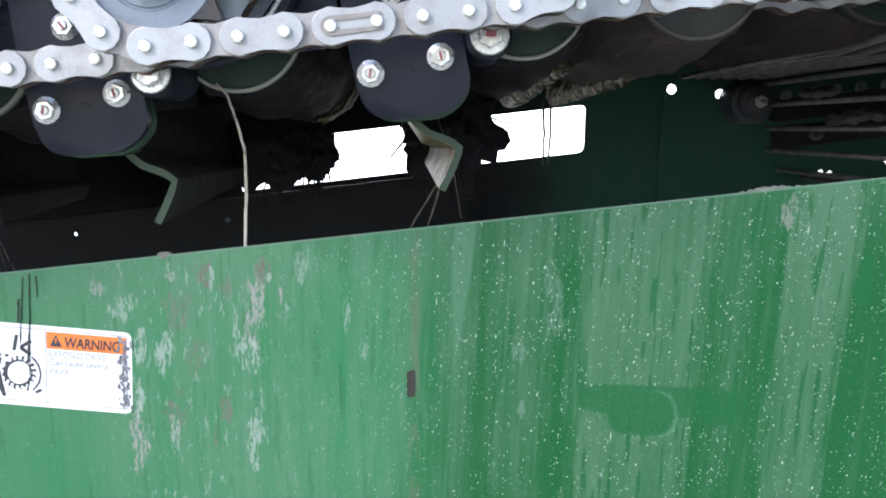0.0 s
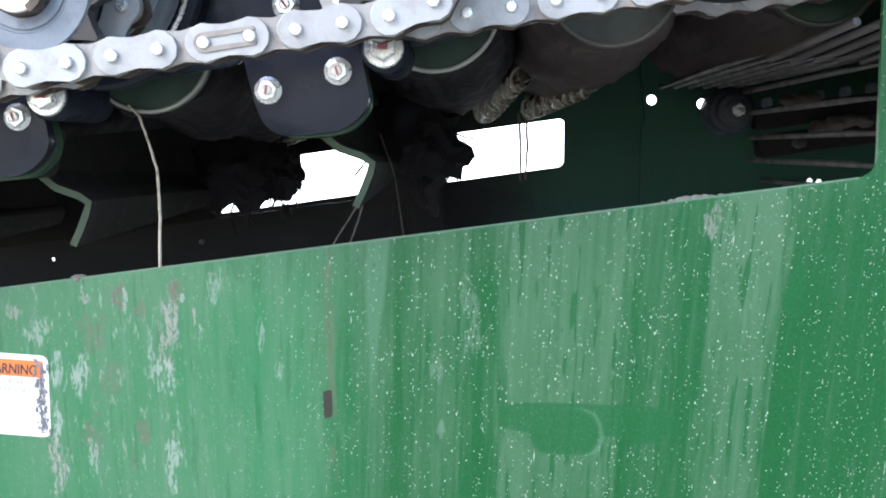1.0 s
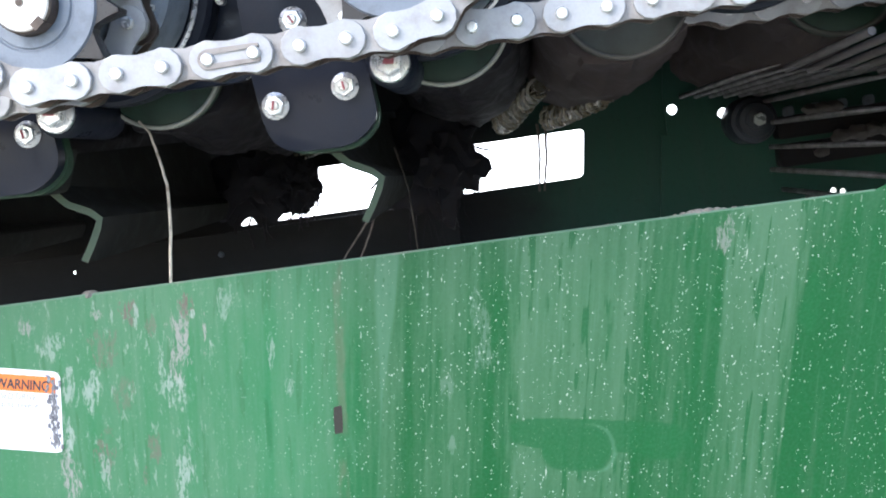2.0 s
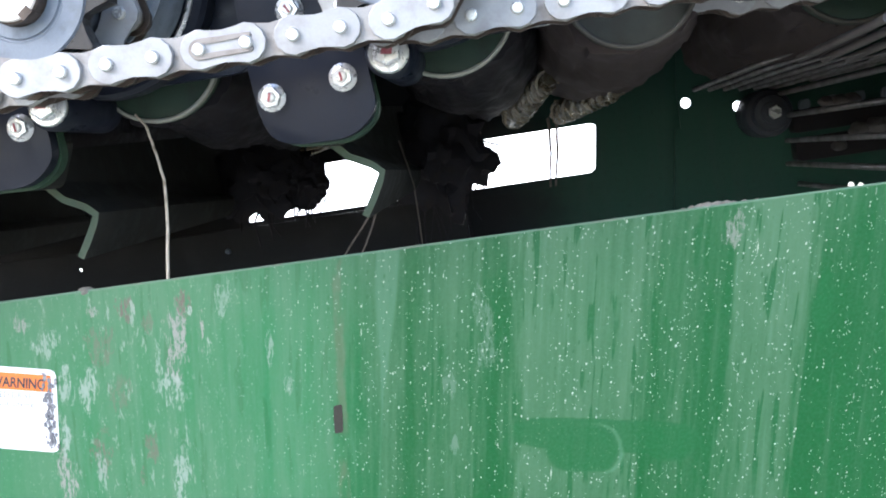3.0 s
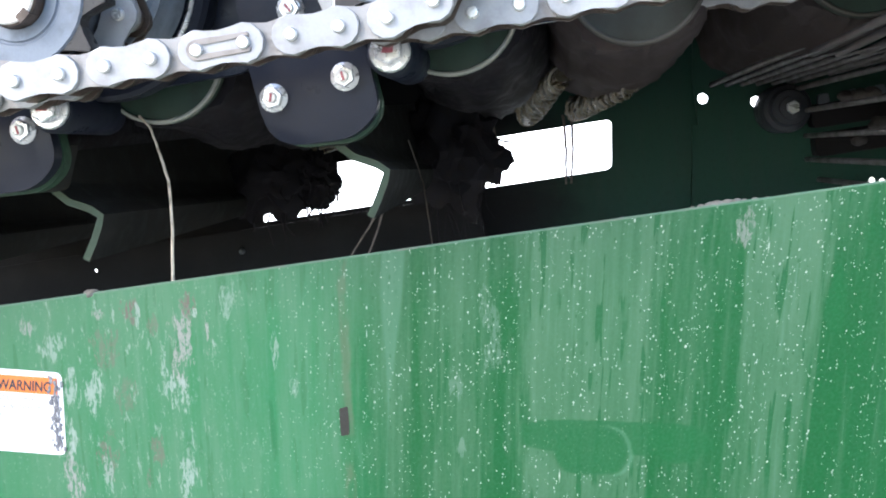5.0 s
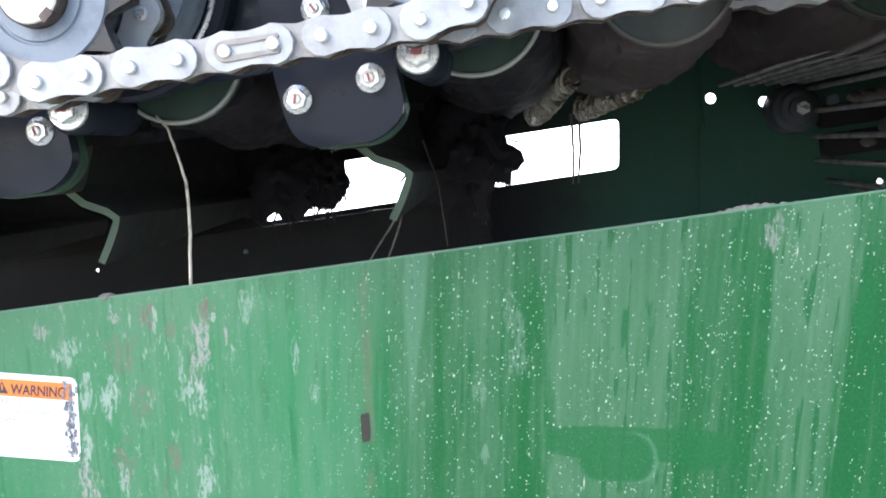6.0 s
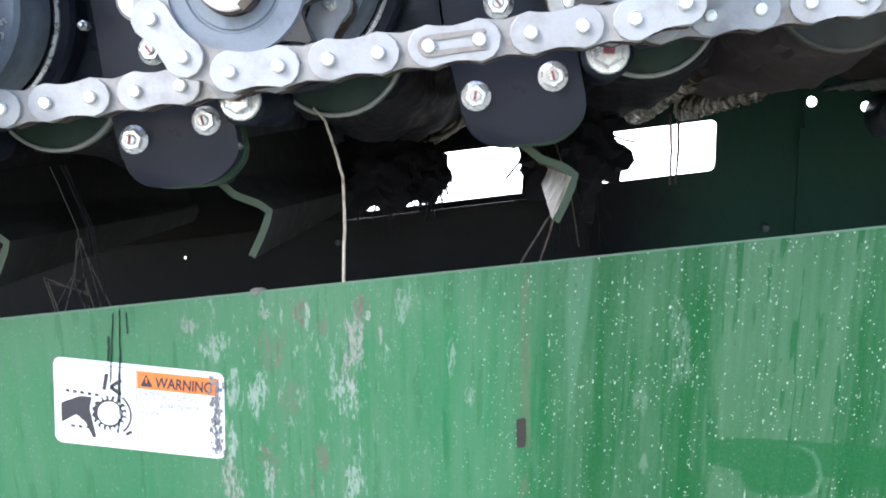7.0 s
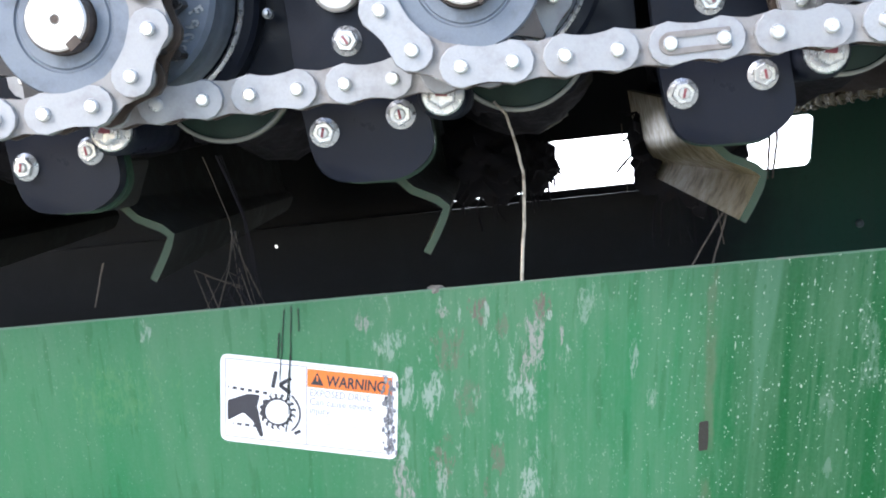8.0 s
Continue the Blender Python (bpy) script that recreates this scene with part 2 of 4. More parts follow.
    col = n.mix(n.calc("MULTIPLY", s, n.ramp(n.noise(flow, 260, 1, 0.5), 0.35, 0.62, 0.3, 0.95)), col, (0.42, 0.5, 0.4))
    col = n.mix(n.ramp(grain, 0.35, 0.75, 0.0, 0.10), col, (0.1, 0.22, 0.14))
    n.base(col)
    n.rough(n.calc("ADD", n.calc("MULTIPLY", f, 0.2), n.ramp(mid, 0.3, 0.7, 0.28, 0.42)))
    n.b.inputs["Specular IOR Level"].default_value = 0.38
    n.bump(n.calc("ADD", n.calc("MULTIPLY", thin, 0.2), n.calc("ADD", s, n.calc("MULTIPLY", total, -0.12))), 0.5, 0.001)
    return m


PANEL = panel_paint()
def far_paint():
    """Dark green sheet paint, turning black towards one end."""
    m = material("black_ended_green_paint", (0.012, 0.05, 0.03), 0.6)
    n = Nodes(m)
    c = n.coords()
    x, _, z = n.split(c)
    cloud = n.noise(c, 7, 5, 0.65)
    fine = n.noise(c, 160, 3, 0.6)
    runs = n.noise(n.coords((1, 1, 0.1)), 50, 4, 0.6)
    # mask for the black end: full at low x, with an uneven edge
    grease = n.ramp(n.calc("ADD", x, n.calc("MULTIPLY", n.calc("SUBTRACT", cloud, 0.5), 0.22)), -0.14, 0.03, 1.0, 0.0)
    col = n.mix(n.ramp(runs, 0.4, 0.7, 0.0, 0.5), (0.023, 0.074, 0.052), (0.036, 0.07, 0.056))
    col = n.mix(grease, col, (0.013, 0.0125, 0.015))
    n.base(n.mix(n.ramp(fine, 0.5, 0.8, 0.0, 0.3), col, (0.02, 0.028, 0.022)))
    n.b.inputs["Specular IOR Level"].default_value = 0.25
    n.bump(fine, 0.15, 0.0006)
    return m


FARPAINT = far_paint()
EDGE = worn("chipped_green_edge", (0.34, 0.34, 0.29), (0.2, 0.22, 0.17), 0.45, 0, 80, 0.7)
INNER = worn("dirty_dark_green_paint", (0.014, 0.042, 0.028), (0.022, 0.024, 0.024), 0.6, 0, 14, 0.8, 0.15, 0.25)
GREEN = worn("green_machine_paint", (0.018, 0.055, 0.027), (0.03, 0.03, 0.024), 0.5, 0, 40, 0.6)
# disc green darkened to carry the shade of the hardware above it
DISC = worn("shaded_green_disc_paint", (0.012, 0.036, 0.019), (0.02, 0.017, 0.013), 0.55, 0, 30, 0.8)
BLACK = worn("black_grey_paint", (0.008, 0.011, 0.022), (0.022, 0.022, 0.027), 0.36, 0, 38, 0.6, 0.08, 0.22, 0.4)
CAST = worn("blue_grey_cast_iron", (0.19, 0.215, 0.255), (0.05, 0.045, 0.045), 0.4, 0.1, 60, 0.4)
DARKCAST = worn("dark_cast_iron", (0.125, 0.145, 0.175), (0.04, 0.035, 0.03), 0.4, 0.1, 60, 0.5)
STEEL = worn("grey_chain_steel", (0.43, 0.43, 0.44), (0.23, 0.21, 0.195), 0.42, 0.25, 55, 0.55, 0.1, 0.5, 0.3)
DULL_STEEL = worn("brown_grey_inner_steel", (0.36, 0.345, 0.335), (0.16, 0.13, 0.11), 0.45, 0.2, 55, 0.75, 0.12, 0.5, 0.35)
CLUMP = worn("rotten_black_haulm", (0.02, 0.018, 0.023), (0.034, 0.028, 0.026), 0.7, 0, 80, 0.7, 0.4, 0.2)
# dark copy of the bar steel for its shaded +x faces; also the hanger
DARKENED = worn("darkened_bar_steel", (0.026, 0.026, 0.024), (0.055, 0.05, 0.043), 0.8, 0, 45, 0.6, 0.5, 0.15)
GREASE = worn("black_greasy_iron", (0.035, 0.03, 0.028), (0.07, 0.06, 0.055), 0.35, 0.2, 90, 0.6)
CLIP = worn("brown_grey_clip_steel", (0.27, 0.24, 0.22), (0.16, 0.13, 0.11), 0.4, 0.4, 150, 0.5, 0.06)
PIN = worn("polished_pin_steel", (0.75, 0.74, 0.72), (0.5, 0.45, 0.4), 0.3, 0.6, 200, 0.4, 0.05)
OILY = worn("oily_brown_steel", (0.09, 0.065, 0.05), (0.03, 0.02, 0.015), 0.4, 0.3, 90, 0.6)
ZINC = worn("zinc_plated_steel", (0.7, 0.7, 0.7), (0.5, 0.47, 0.43), 0.25, 0.7, 120, 0.3, 0.04)
MARK = worn("red_paint_mark", (0.30, 0.06, 0.075), (0.45, 0.28, 0.28), 0.6, 0, 300, 0.6)
SHAFT = worn("bright_shaft_end", (0.85, 0.8, 0.75), (0.7, 0.6, 0.52), 0.35, 0.5, 60, 0.4, 0.05)
RUBBER = worn("dirty_black_rubber", (0.016, 0.014, 0.017), (0.034, 0.028, 0.026), 0.6, 0, 50, 0.7, 0.4, 0.2)
# lighter brown rubber that paints in the haze over the right-hand rollers
HAZE_RUBBER = worn("haze_brown_rubber", (0.06, 0.047, 0.046), (0.09, 0.072, 0.064), 0.75, 0, 35, 0.7, 0.5, 0.2)
PLATE_BLACK = worn("black_inner_sheet", (0.014, 0.0135, 0.016), (0.028, 0.026, 0.027), 0.6, 0, 25, 0.6, 0.2, 0.25)
WRAP = worn("wound_dry_haulm", (0.2, 0.165, 0.105), (0.03, 0.025, 0.02), 0.2, 0, 120, 0.9, 0.4, 0.9)
STRAW = worn("dry_straw", (0.62, 0.54, 0.43), (0.12, 0.075, 0.04), 0.5, 0, 110, 0.85)
DULLSTRAW = worn("dull_straw", (0.12, 0.095, 0.075), (0.03, 0.024, 0.02), 0.6, 0, 110, 0.8)
ROD = worn("worn_rod_steel", (0.12, 0.108, 0.105), (0.06, 0.052, 0.048), 0.38, 0.2, 30, 0.5, 0.05)
# golden tone stands for slot light on the bar's other faces
BLADE = worn("lit_blade_paint", (0.27, 0.215, 0.11), (0.06, 0.055, 0.04), 0.4, 0.2, 60, 0.7, 0.15, 0.5)
DIRT = worn("dry_soil", (0.2, 0.19, 0.165), (0.1, 0.085, 0.07), 0.9, 0, 160, 0.7, 0.6)
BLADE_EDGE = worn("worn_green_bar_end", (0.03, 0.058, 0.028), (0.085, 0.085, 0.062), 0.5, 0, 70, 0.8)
# rim and disc tones dimmed for the shadow they stand in
DULL_RIM = worn("shaded_dull_rim", (0.06, 0.055, 0.045), (0.11, 0.105, 0.09), 0.6, 0, 60, 0.7)
DULL_DISC = worn("shaded_dull_disc", (0.026, 0.03, 0.022), (0.035, 0.028, 0.024), 0.7, 0, 30, 0.8)
CLOD = worn("grey_brown_soil", (0.085, 0.075, 0.073), (0.045, 0.038, 0.036), 0.8, 0, 70, 0.6, 0.5)
RIM_EDGE = worn("pale_green_edge", (0.10, 0.19, 0.12), (0.2, 0.19, 0.16), 0.5, 0, 60, 0.7)
PULLEY = worn("dusty_black_pulley", (0.03, 0.034, 0.046), (0.055, 0.055, 0.06), 0.5, 0, 60, 0.5)
RUST = worn("bare_rusty_steel", (0.03, 0.027, 0.02), (0.085, 0.07, 0.055), 0.7, 0.1, 220, 0.8, 0.4)
FIELD = worn("pale_stubble_field", (0.45, 0.42, 0.34), (0.36, 0.33, 0.25), 0.9, 0, 0.8, 0.7, 0.3)
WHITE = worn("white_label_film", (0.82, 0.82, 0.82), (0.74, 0.74, 0.75), 0.4, 0, 60, 0.4, 0.02)
ORANGE = worn("orange_label_print", (0.8, 0.19, 0.03), (0.72, 0.25, 0.08), 0.45, 0, 90, 0.4, 0.02)
INK = worn("dark_label_print", (0.035, 0.033, 0.04), (0.08, 0.08, 0.09), 0.5, 0, 120, 0.4, 0.02)
PALEINK = worn("faded_grey_print", (0.27, 0.265, 0.3), (0.5, 0.5, 0.52), 0.5, 0, 500, 0.6, 0.02)
PALEBAR = worn("nearly_gone_print", (0.55, 0.55, 0.58), (0.78, 0.78, 0.78), 0.5, 0, 500, 0.8, 0.02)
LILAC = worn("faded_frame_print", (0.2, 0.17, 0.26), (0.74, 0.72, 0.76), 0.5, 0, 300, 0.6, 0.02)
OIL = worn("dried_oil_run", (0.02, 0.025, 0.018), (0.05, 0.06, 0.04), 0.35, 0, 200, 0.5)
SCUFF = worn("scuffed_grey_residue", (0.17, 0.165, 0.18), (0.5, 0.5, 0.5), 0.8, 0, 260, 0.8, 0.3)


# ---- shape helpers; meshes are given in world places and moved under their thing's base ----
def thing(name, base, label, category, group="", kind=""):
    ob = new(name)
    ob.empty_display_size = 0.02
    ob.location = base
    return tagged(ob, label, category, group, kind)


def origin(ob):
    p = Vector((0, 0, 0))
    while ob:
        p += ob.location
        ob = ob.parent
    return p


def part(name, bm, mat, parent=None, label="", smooth=False):
    me = bpy.data.meshes.new(name)
    if parent:
        bmesh.ops.translate(bm, verts=bm.verts, vec=-origin(parent))
    bmesh.ops.recalc_face_normals(bm, faces=bm.faces)
    if smooth:
        for f in bm.faces:
            f.smooth = True
        for e in bm.edges:
            if len(e.link_faces) == 2 and e.calc_face_angle() > 0.6:
                e.smooth = False
    bm.to_mesh(me)
    bm.free()
    me.materials.append(mat)
    ob = new(name, me)
    ob.parent = parent
    if label:
        ob["label"] = label
    return ob


def slab(bm, outline, y0, y1, bevel=0.0, hole=None):
    """A plate: an (x, z) outline pushed from y0 (front) to y1, with its front rim rounded."""
    front = [bm.verts.new((x, y0, z)) for x, z in outline]
    back = [bm.verts.new((x, y1, z)) for x, z in outline]
    n = len(outline)
    f0 = bm.faces.new(front)
    bm.faces.new(back[::-1])
    for i in range(n):
        bm.faces.new((front[i], back[i], back[(i + 1) % n], front[(i + 1) % n]))
    if bevel:
        bmesh.ops.bevel(bm, geom=list(f0.edges), offset=bevel, segments=2, affect="EDGES", profile=0.5)
    return bm


def ring(x, z, r, n=32, turn=0.0):
    return [(x + r * math.cos(turn + 2 * math.pi * i / n), z + r * math.sin(turn + 2 * math.pi * i / n)) for i in range(n)]


def turned(bm, x, z, profile, n=40):
    """A body turned about an axis along y: profile of (radius, y), front to back."""
    rows = []
    for r, y in profile:
        if r < 1e-6:
            rows.append([bm.verts.new((x, y, z))])
        else:
            rows.append([bm.verts.new((x + r * math.cos(2 * math.pi * i / n), y, z + r * math.sin(2 * math.pi * i / n))) for i in range(n)])
    for a, b in zip(rows, rows[1:]):
        for i in range(n):
            j = (i + 1) % n
            q = [a[i % len(a)], a[j % len(a)], b[j % len(b)], b[i % len(b)]]
            q = list(dict.fromkeys(q))
            if len(q) > 2:
                bm.faces.new(q)
    return bm


def tube(bm, points, radius, n=6, taper=1.0):
    """A thin round stem along points."""
    pts = [Vector(p) for p in points]
    rows = []
    for i, p in enumerate(pts):
        d = (pts[min(i + 1, len(pts) - 1)] - pts[max(i - 1, 0)]).normalized()
        u = d.cross(Vector((0.3, 0.9, 0.2))).normalized()
        v = d.cross(u)
        r = radius * (1 + (taper - 1) * i / max(1, len(pts) - 1))
        rows.append([bm.verts.new(p + r * (math.cos(2 * math.pi * k / n) * u + math.sin(2 * math.pi * k / n) * v)) for k in range(n)])
    for a, b in zip(rows, rows[1:]):
        for k in range(n):
            bm.faces.new((a[k], a[(k + 1) % n], b[(k + 1) % n], b[k]))
    bm.faces.new(rows[0][::-1])
    bm.faces.new(rows[-1])
    return bm


def rounded(points, radius, steps=5):
    """An outline with its corners rounded."""
    out, n = [], len(points)
    for i in range(n):
        p, a, b = Vector(points[i]), Vector(points[i - 1]), Vector(points[(i + 1) % n])
        r = radius[i] if isinstance(radius, (list, tuple)) else radius
        r = min(r, 0.47 * (a - p).length, 0.47 * (b - p).length)
        if r <= 0:
            out.append(tuple(p))
            continue
        s, e = p + (a - p).normalized() * r, p + (b - p).normalized() * r
        for k in range(steps + 1):
            t = k / steps
            out.append(tuple((1 - t) ** 2 * s + 2 * t * (1 - t) * p + t * t * e))
    return out


def box(bm, x0, x1, y0, y1, z0, z1):
    return slab(bm, [(x0, z0), (x1, z0), (x1, z1), (x0, z1)], y0, y1)


# ---- large structure ----
ground = bmesh.new()
box(ground, -900, 900, -900, 900, -0.3, 0.0)
tagged(part("ground", ground, FIELD), "pale dry stubble field around the machine", "ground", kind="structure")

# added glowing sheet that stands for bright sky and distance behind the slot
glow = material("white_sky_glow", (1, 1, 1), 1.0)
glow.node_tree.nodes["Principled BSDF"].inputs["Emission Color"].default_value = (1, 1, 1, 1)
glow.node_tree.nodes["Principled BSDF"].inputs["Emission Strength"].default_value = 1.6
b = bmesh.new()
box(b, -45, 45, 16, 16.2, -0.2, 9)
tagged(part("backdrop", b, glow), "glowing white sheet standing for the bright sky beyond the slot", "sky", kind="structure")

RIM = 1.0125  # top edge of the near side panel


def side_panel():
    b = bmesh.new()
    outline = rounded([(-1.7, 0.45), (1.3, 0.45), (1.3, 1.5), (0.443, 1.5), (0.3745, RIM - 0.003), (-1.7, RIM + 0.012)], [0, 0, 0, 0, 0.012, 0], 6)
    slab(b, outline, 0.53, 0.535, 0.0012)
    p = part("side_panel", b, PANEL)
    # thin bead that draws a paler line along the rim
    rim = tube(bmesh.new(), [(-1.69, 0.5308, RIM + 0.0116), (-0.7, 0.5308, RIM + 0.0044), (0.1, 0.5308, RIM - 0.0013), (0.362, 0.5308, RIM - 0.0032)], 0.0010, 8)
    part("rim_edge", rim, RIM_EDGE, p, "paler top edge", True)
    tagged(p, "weathered green sheet steel side panel with streaks", "machine panel", kind="structure")
    return p


side_panel()


def holed(b, xa, xb, za, zb, cx, cz, r, y0, y1, n=20):
    """A rectangle of sheet with a round hole through it."""
    angles = sorted([2 * math.pi * i / n for i in range(n)] + [math.atan2(q - cz, p - cx) % (2 * math.pi) for p in (xa, xb) for q in (za, zb)])
    rim, out = [], []
    for a in angles:
        c, s = math.cos(a), math.sin(a)
        k = min(((xb - cx) if c > 0 else (cx - xa)) / max(abs(c), 1e-9), ((zb - cz) if s > 0 else (cz - za)) / max(abs(s), 1e-9))
        rim.append((cx + r * c, cz + r * s))
        out.append((cx + k * c, cz + k * s))
    for i in range(len(angles)):
        j = (i + 1) % len(angles)
        slab(b, [rim[i], out[i], out[j], rim[j]], y0, y1)


def far_panel():
    """The far side sheet, with a long slot and small holes cut through."""
    p = thing("far_panel", (0.2, 1.125, 0.6), "dirty dark green inner side sheet with a long slot", "machine panel", kind="structure")
    y0, y1 = 1.125, 1.131
    zs0, zs1, xs0, xs1 = 1.029, 1.087, -0.222, 0.2045
    seam = lambda z: 0.298 + LEAN_X * (z - 1.03)
    b = bmesh.new()
    slab(b, [(-0.40, 0.45), (0.33, 0.45), (0.312, 0.99), (0.312, zs0), (xs0, zs0), (-0.40, zs0)], y0, y1)
    slab(b, [(-1.7, 0.45), (-0.40, 0.45), (-0.40, 0.96), (-1.7, 0.96)], y0, y1)
    slab(b, [(-1.7, 0.96), (-0.47, 0.96), (-0.47, zs0 + 0.012), (-1.7, zs0 + 0.012)], y0, y1)
    slab(b, [(-1.7, zs0 + 0.012), (-0.40, zs0 + 0.012), (-0.40, zs1), (-1.7, zs1)], y0, y1)
    slab(b, [(-0.40, zs0), (xs0, zs0), (xs0, zs1), (-0.40, zs1)], y0, y1)
    holed(b, -0.47, -0.40, 0.96, zs0 + 0.012, -0.435, 0.999, 0.0125, y0, y1)
    end = rounded([(xs1 - 0.0, zs0), (0.312, zs0), (0.312, 1.07), (seam(zs1) + 0.004, zs1), (xs1 + 0.008, zs1)], 0)
    slab(b, end, y0, y1)
    slab(b, [(-1.7, zs1), (xs1 + 0.008, zs1), (seam(zs1) + 0.006, zs1), (seam(1.5) + 0.006, 1.5), (-1.7, 1.5)], y0, y1)
    for cx, cz, sx, sz in ((xs1, zs0, -1, 1), (xs1 + 0.008, zs1, -1, -1)):
        r = 0.007
        slab(b, [(cx, cz)] + [(cx + sx * r * (1 - math.sin(a)), cz + sz * r * (1 - math.cos(a))) for a in [i * math.pi / 10 for i in range(6)]], y0, y1)
    bmesh.ops.remove_doubles(b, verts=b.verts, dist=1e-5)
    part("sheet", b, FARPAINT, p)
    # the lapped sheet beyond the seam, with two holes
    b = bmesh.new()
    cols = [(0.319, 1.094), (0.378, 1.081)]
    y0 = 1.119
    zt, zb = 1.115, 1.065
    edges = [seam(zt), 0.348, 0.43]
    for (cx, cz), xa, xb in zip(cols, edges, edges[1:]):
        holed(b, xa, xb, zb, zt, cx, cz, 0.0062, y0, 1.124)
    za, zc = 0.955, 0.985
    slab(b, [(seam(0.45), 0.45), (1.3, 0.45), (1.3, za), (seam(za), za)], y0, 1.124)
    slab(b, [(seam(za), za), (0.484, za), (0.484, zc), (seam(zc), zc)], y0, 1.124)
    for xa, xb, cx, cz, r in ((0.484, 0.501, 0.4955, 0.9705, 0.0042), (0.501, 0.518, 0.5065, 0.968, 0.004), (0.565, 0.593, 0.579, 0.976, 0.004)):
        holed(b, xa, xb, za, zc, cx, cz, r, y0, 1.124, 14)
    for xa, xb in ((0.518, 0.565), (0.593, 1.3)):
        slab(b, [(xa, za), (xb, za), (xb, zc), (xa, zc)], y0, 1.124)
    slab(b, [(seam(zc), zc), (1.3, zc), (1.3, zb), (seam(zb), zb)], y0, 1.124)
    slab(b, [(seam(zt), zt), (1.3, zt), (1.3, 1.5), (seam(1.5), 1.5)], y0, 1.124)
    slab(b, [(0.43, zb), (1.3, zb), (1.3, zt), (0.43, zt)], y0, 1.124)
    bmesh.ops.remove_doubles(b, verts=b.verts, dist=1e-5)
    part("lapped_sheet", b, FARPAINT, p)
    for x, z in ((0.2545, 0.956),):
        b = turned(bmesh.new(), x, z, [(0, 1.117), (0.0035, 1.118), (0.005, 1.124)], 12)
        part("rivet", b, DARKCAST, p, smooth=True)


far_panel()


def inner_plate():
    """A black plate that stands before the far sheet at the low end, with one hole."""
    p = thing("inner_plate", (-0.9, 1.04, 0.6), "black inner plate with one small hole", "machine panel", kind="structure")
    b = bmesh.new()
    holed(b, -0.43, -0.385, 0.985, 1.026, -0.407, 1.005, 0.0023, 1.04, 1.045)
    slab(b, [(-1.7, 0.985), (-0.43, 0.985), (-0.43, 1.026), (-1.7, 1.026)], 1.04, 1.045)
    # runs on to x = 0.05 so that the low end is black throughout
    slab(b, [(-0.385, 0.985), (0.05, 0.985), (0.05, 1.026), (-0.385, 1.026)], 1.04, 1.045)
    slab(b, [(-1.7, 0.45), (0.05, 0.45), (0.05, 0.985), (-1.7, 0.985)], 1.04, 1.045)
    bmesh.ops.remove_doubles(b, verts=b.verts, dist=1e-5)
    part("sheet", b, PLATE_BLACK, p)
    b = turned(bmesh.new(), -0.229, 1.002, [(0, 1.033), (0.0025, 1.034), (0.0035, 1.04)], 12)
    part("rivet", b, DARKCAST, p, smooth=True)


inner_plate()

# unseen cover, added to keep daylight out of the roller bed
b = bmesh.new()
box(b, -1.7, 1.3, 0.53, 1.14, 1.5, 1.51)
tagged(part("unseen_top_cover", b, INNER), "unseen dark green sheet added above to keep the roller bed dark", "machine cover", kind="structure")
# unseen end sheets, added to close the bed and carry it to the ground
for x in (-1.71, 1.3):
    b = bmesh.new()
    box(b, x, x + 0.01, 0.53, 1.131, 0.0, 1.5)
    tagged(part("unseen_end_wall", b, INNER), "unseen dark green sheet added to close the machine's end", "machine panel", kind="structure")
b = bmesh.new()
slab(b, [(-1.7, 1.235), (0.405, 1.235), (0.443, 1.5), (-1.7, 1.5)], 0.545, 0.551)
tagged(part("upper_frame_plate", b, BLACK), "dark frame plate behind the sprockets", "machine panel", kind="structure")


# ---- roller units ----
def nut(x, y, z, parent, r=0.0085, turn=0.2, marked=True):
    """A flanged hex nut on a stud, with a paint mark."""
    b = turned(bmesh.new(), x, z, [(0, y - 0.002), (r * 1.0, y - 0.0025), (r * 1.36, y - 0.0008), (r * 1.36, y)], 28)
    f = part("flanged_nut", b, ZINC, parent, "zinc plated flanged nut", True)
    b = slab(bmesh.new(), ring(x, z, r * 1.06, 6, turn), y - r * 0.95, y - 0.001, r * 0.13)
    part("hex", b, ZINC, f)
    b = turned(bmesh.new(), x, z, [(0, y - r * 1.32), (r * 0.42, y - r * 1.3), (r * 0.52, y - r * 1.2), (r * 0.52, y - r * 0.5)], 18)
    part("stud", b, PIN, f, smooth=True)
    if marked:
        c, s = math.cos(turn + 1.2), math.sin(turn + 1.2)
        w, l = r * 0.11, r * 0.42
        b = slab(bmesh.new(), [(x - l * c - w * s, z - l * s + w * c), (x - l * c + w * s, z - l * s - w * c), (x + l * c + w * s, z + l * s - w * c), (x + l * c - w * s, z + l * s + w * c)], y - r * 1.37, y - r * 1.28)
        part("paint_mark", b, MARK, f, "faded red paint mark")


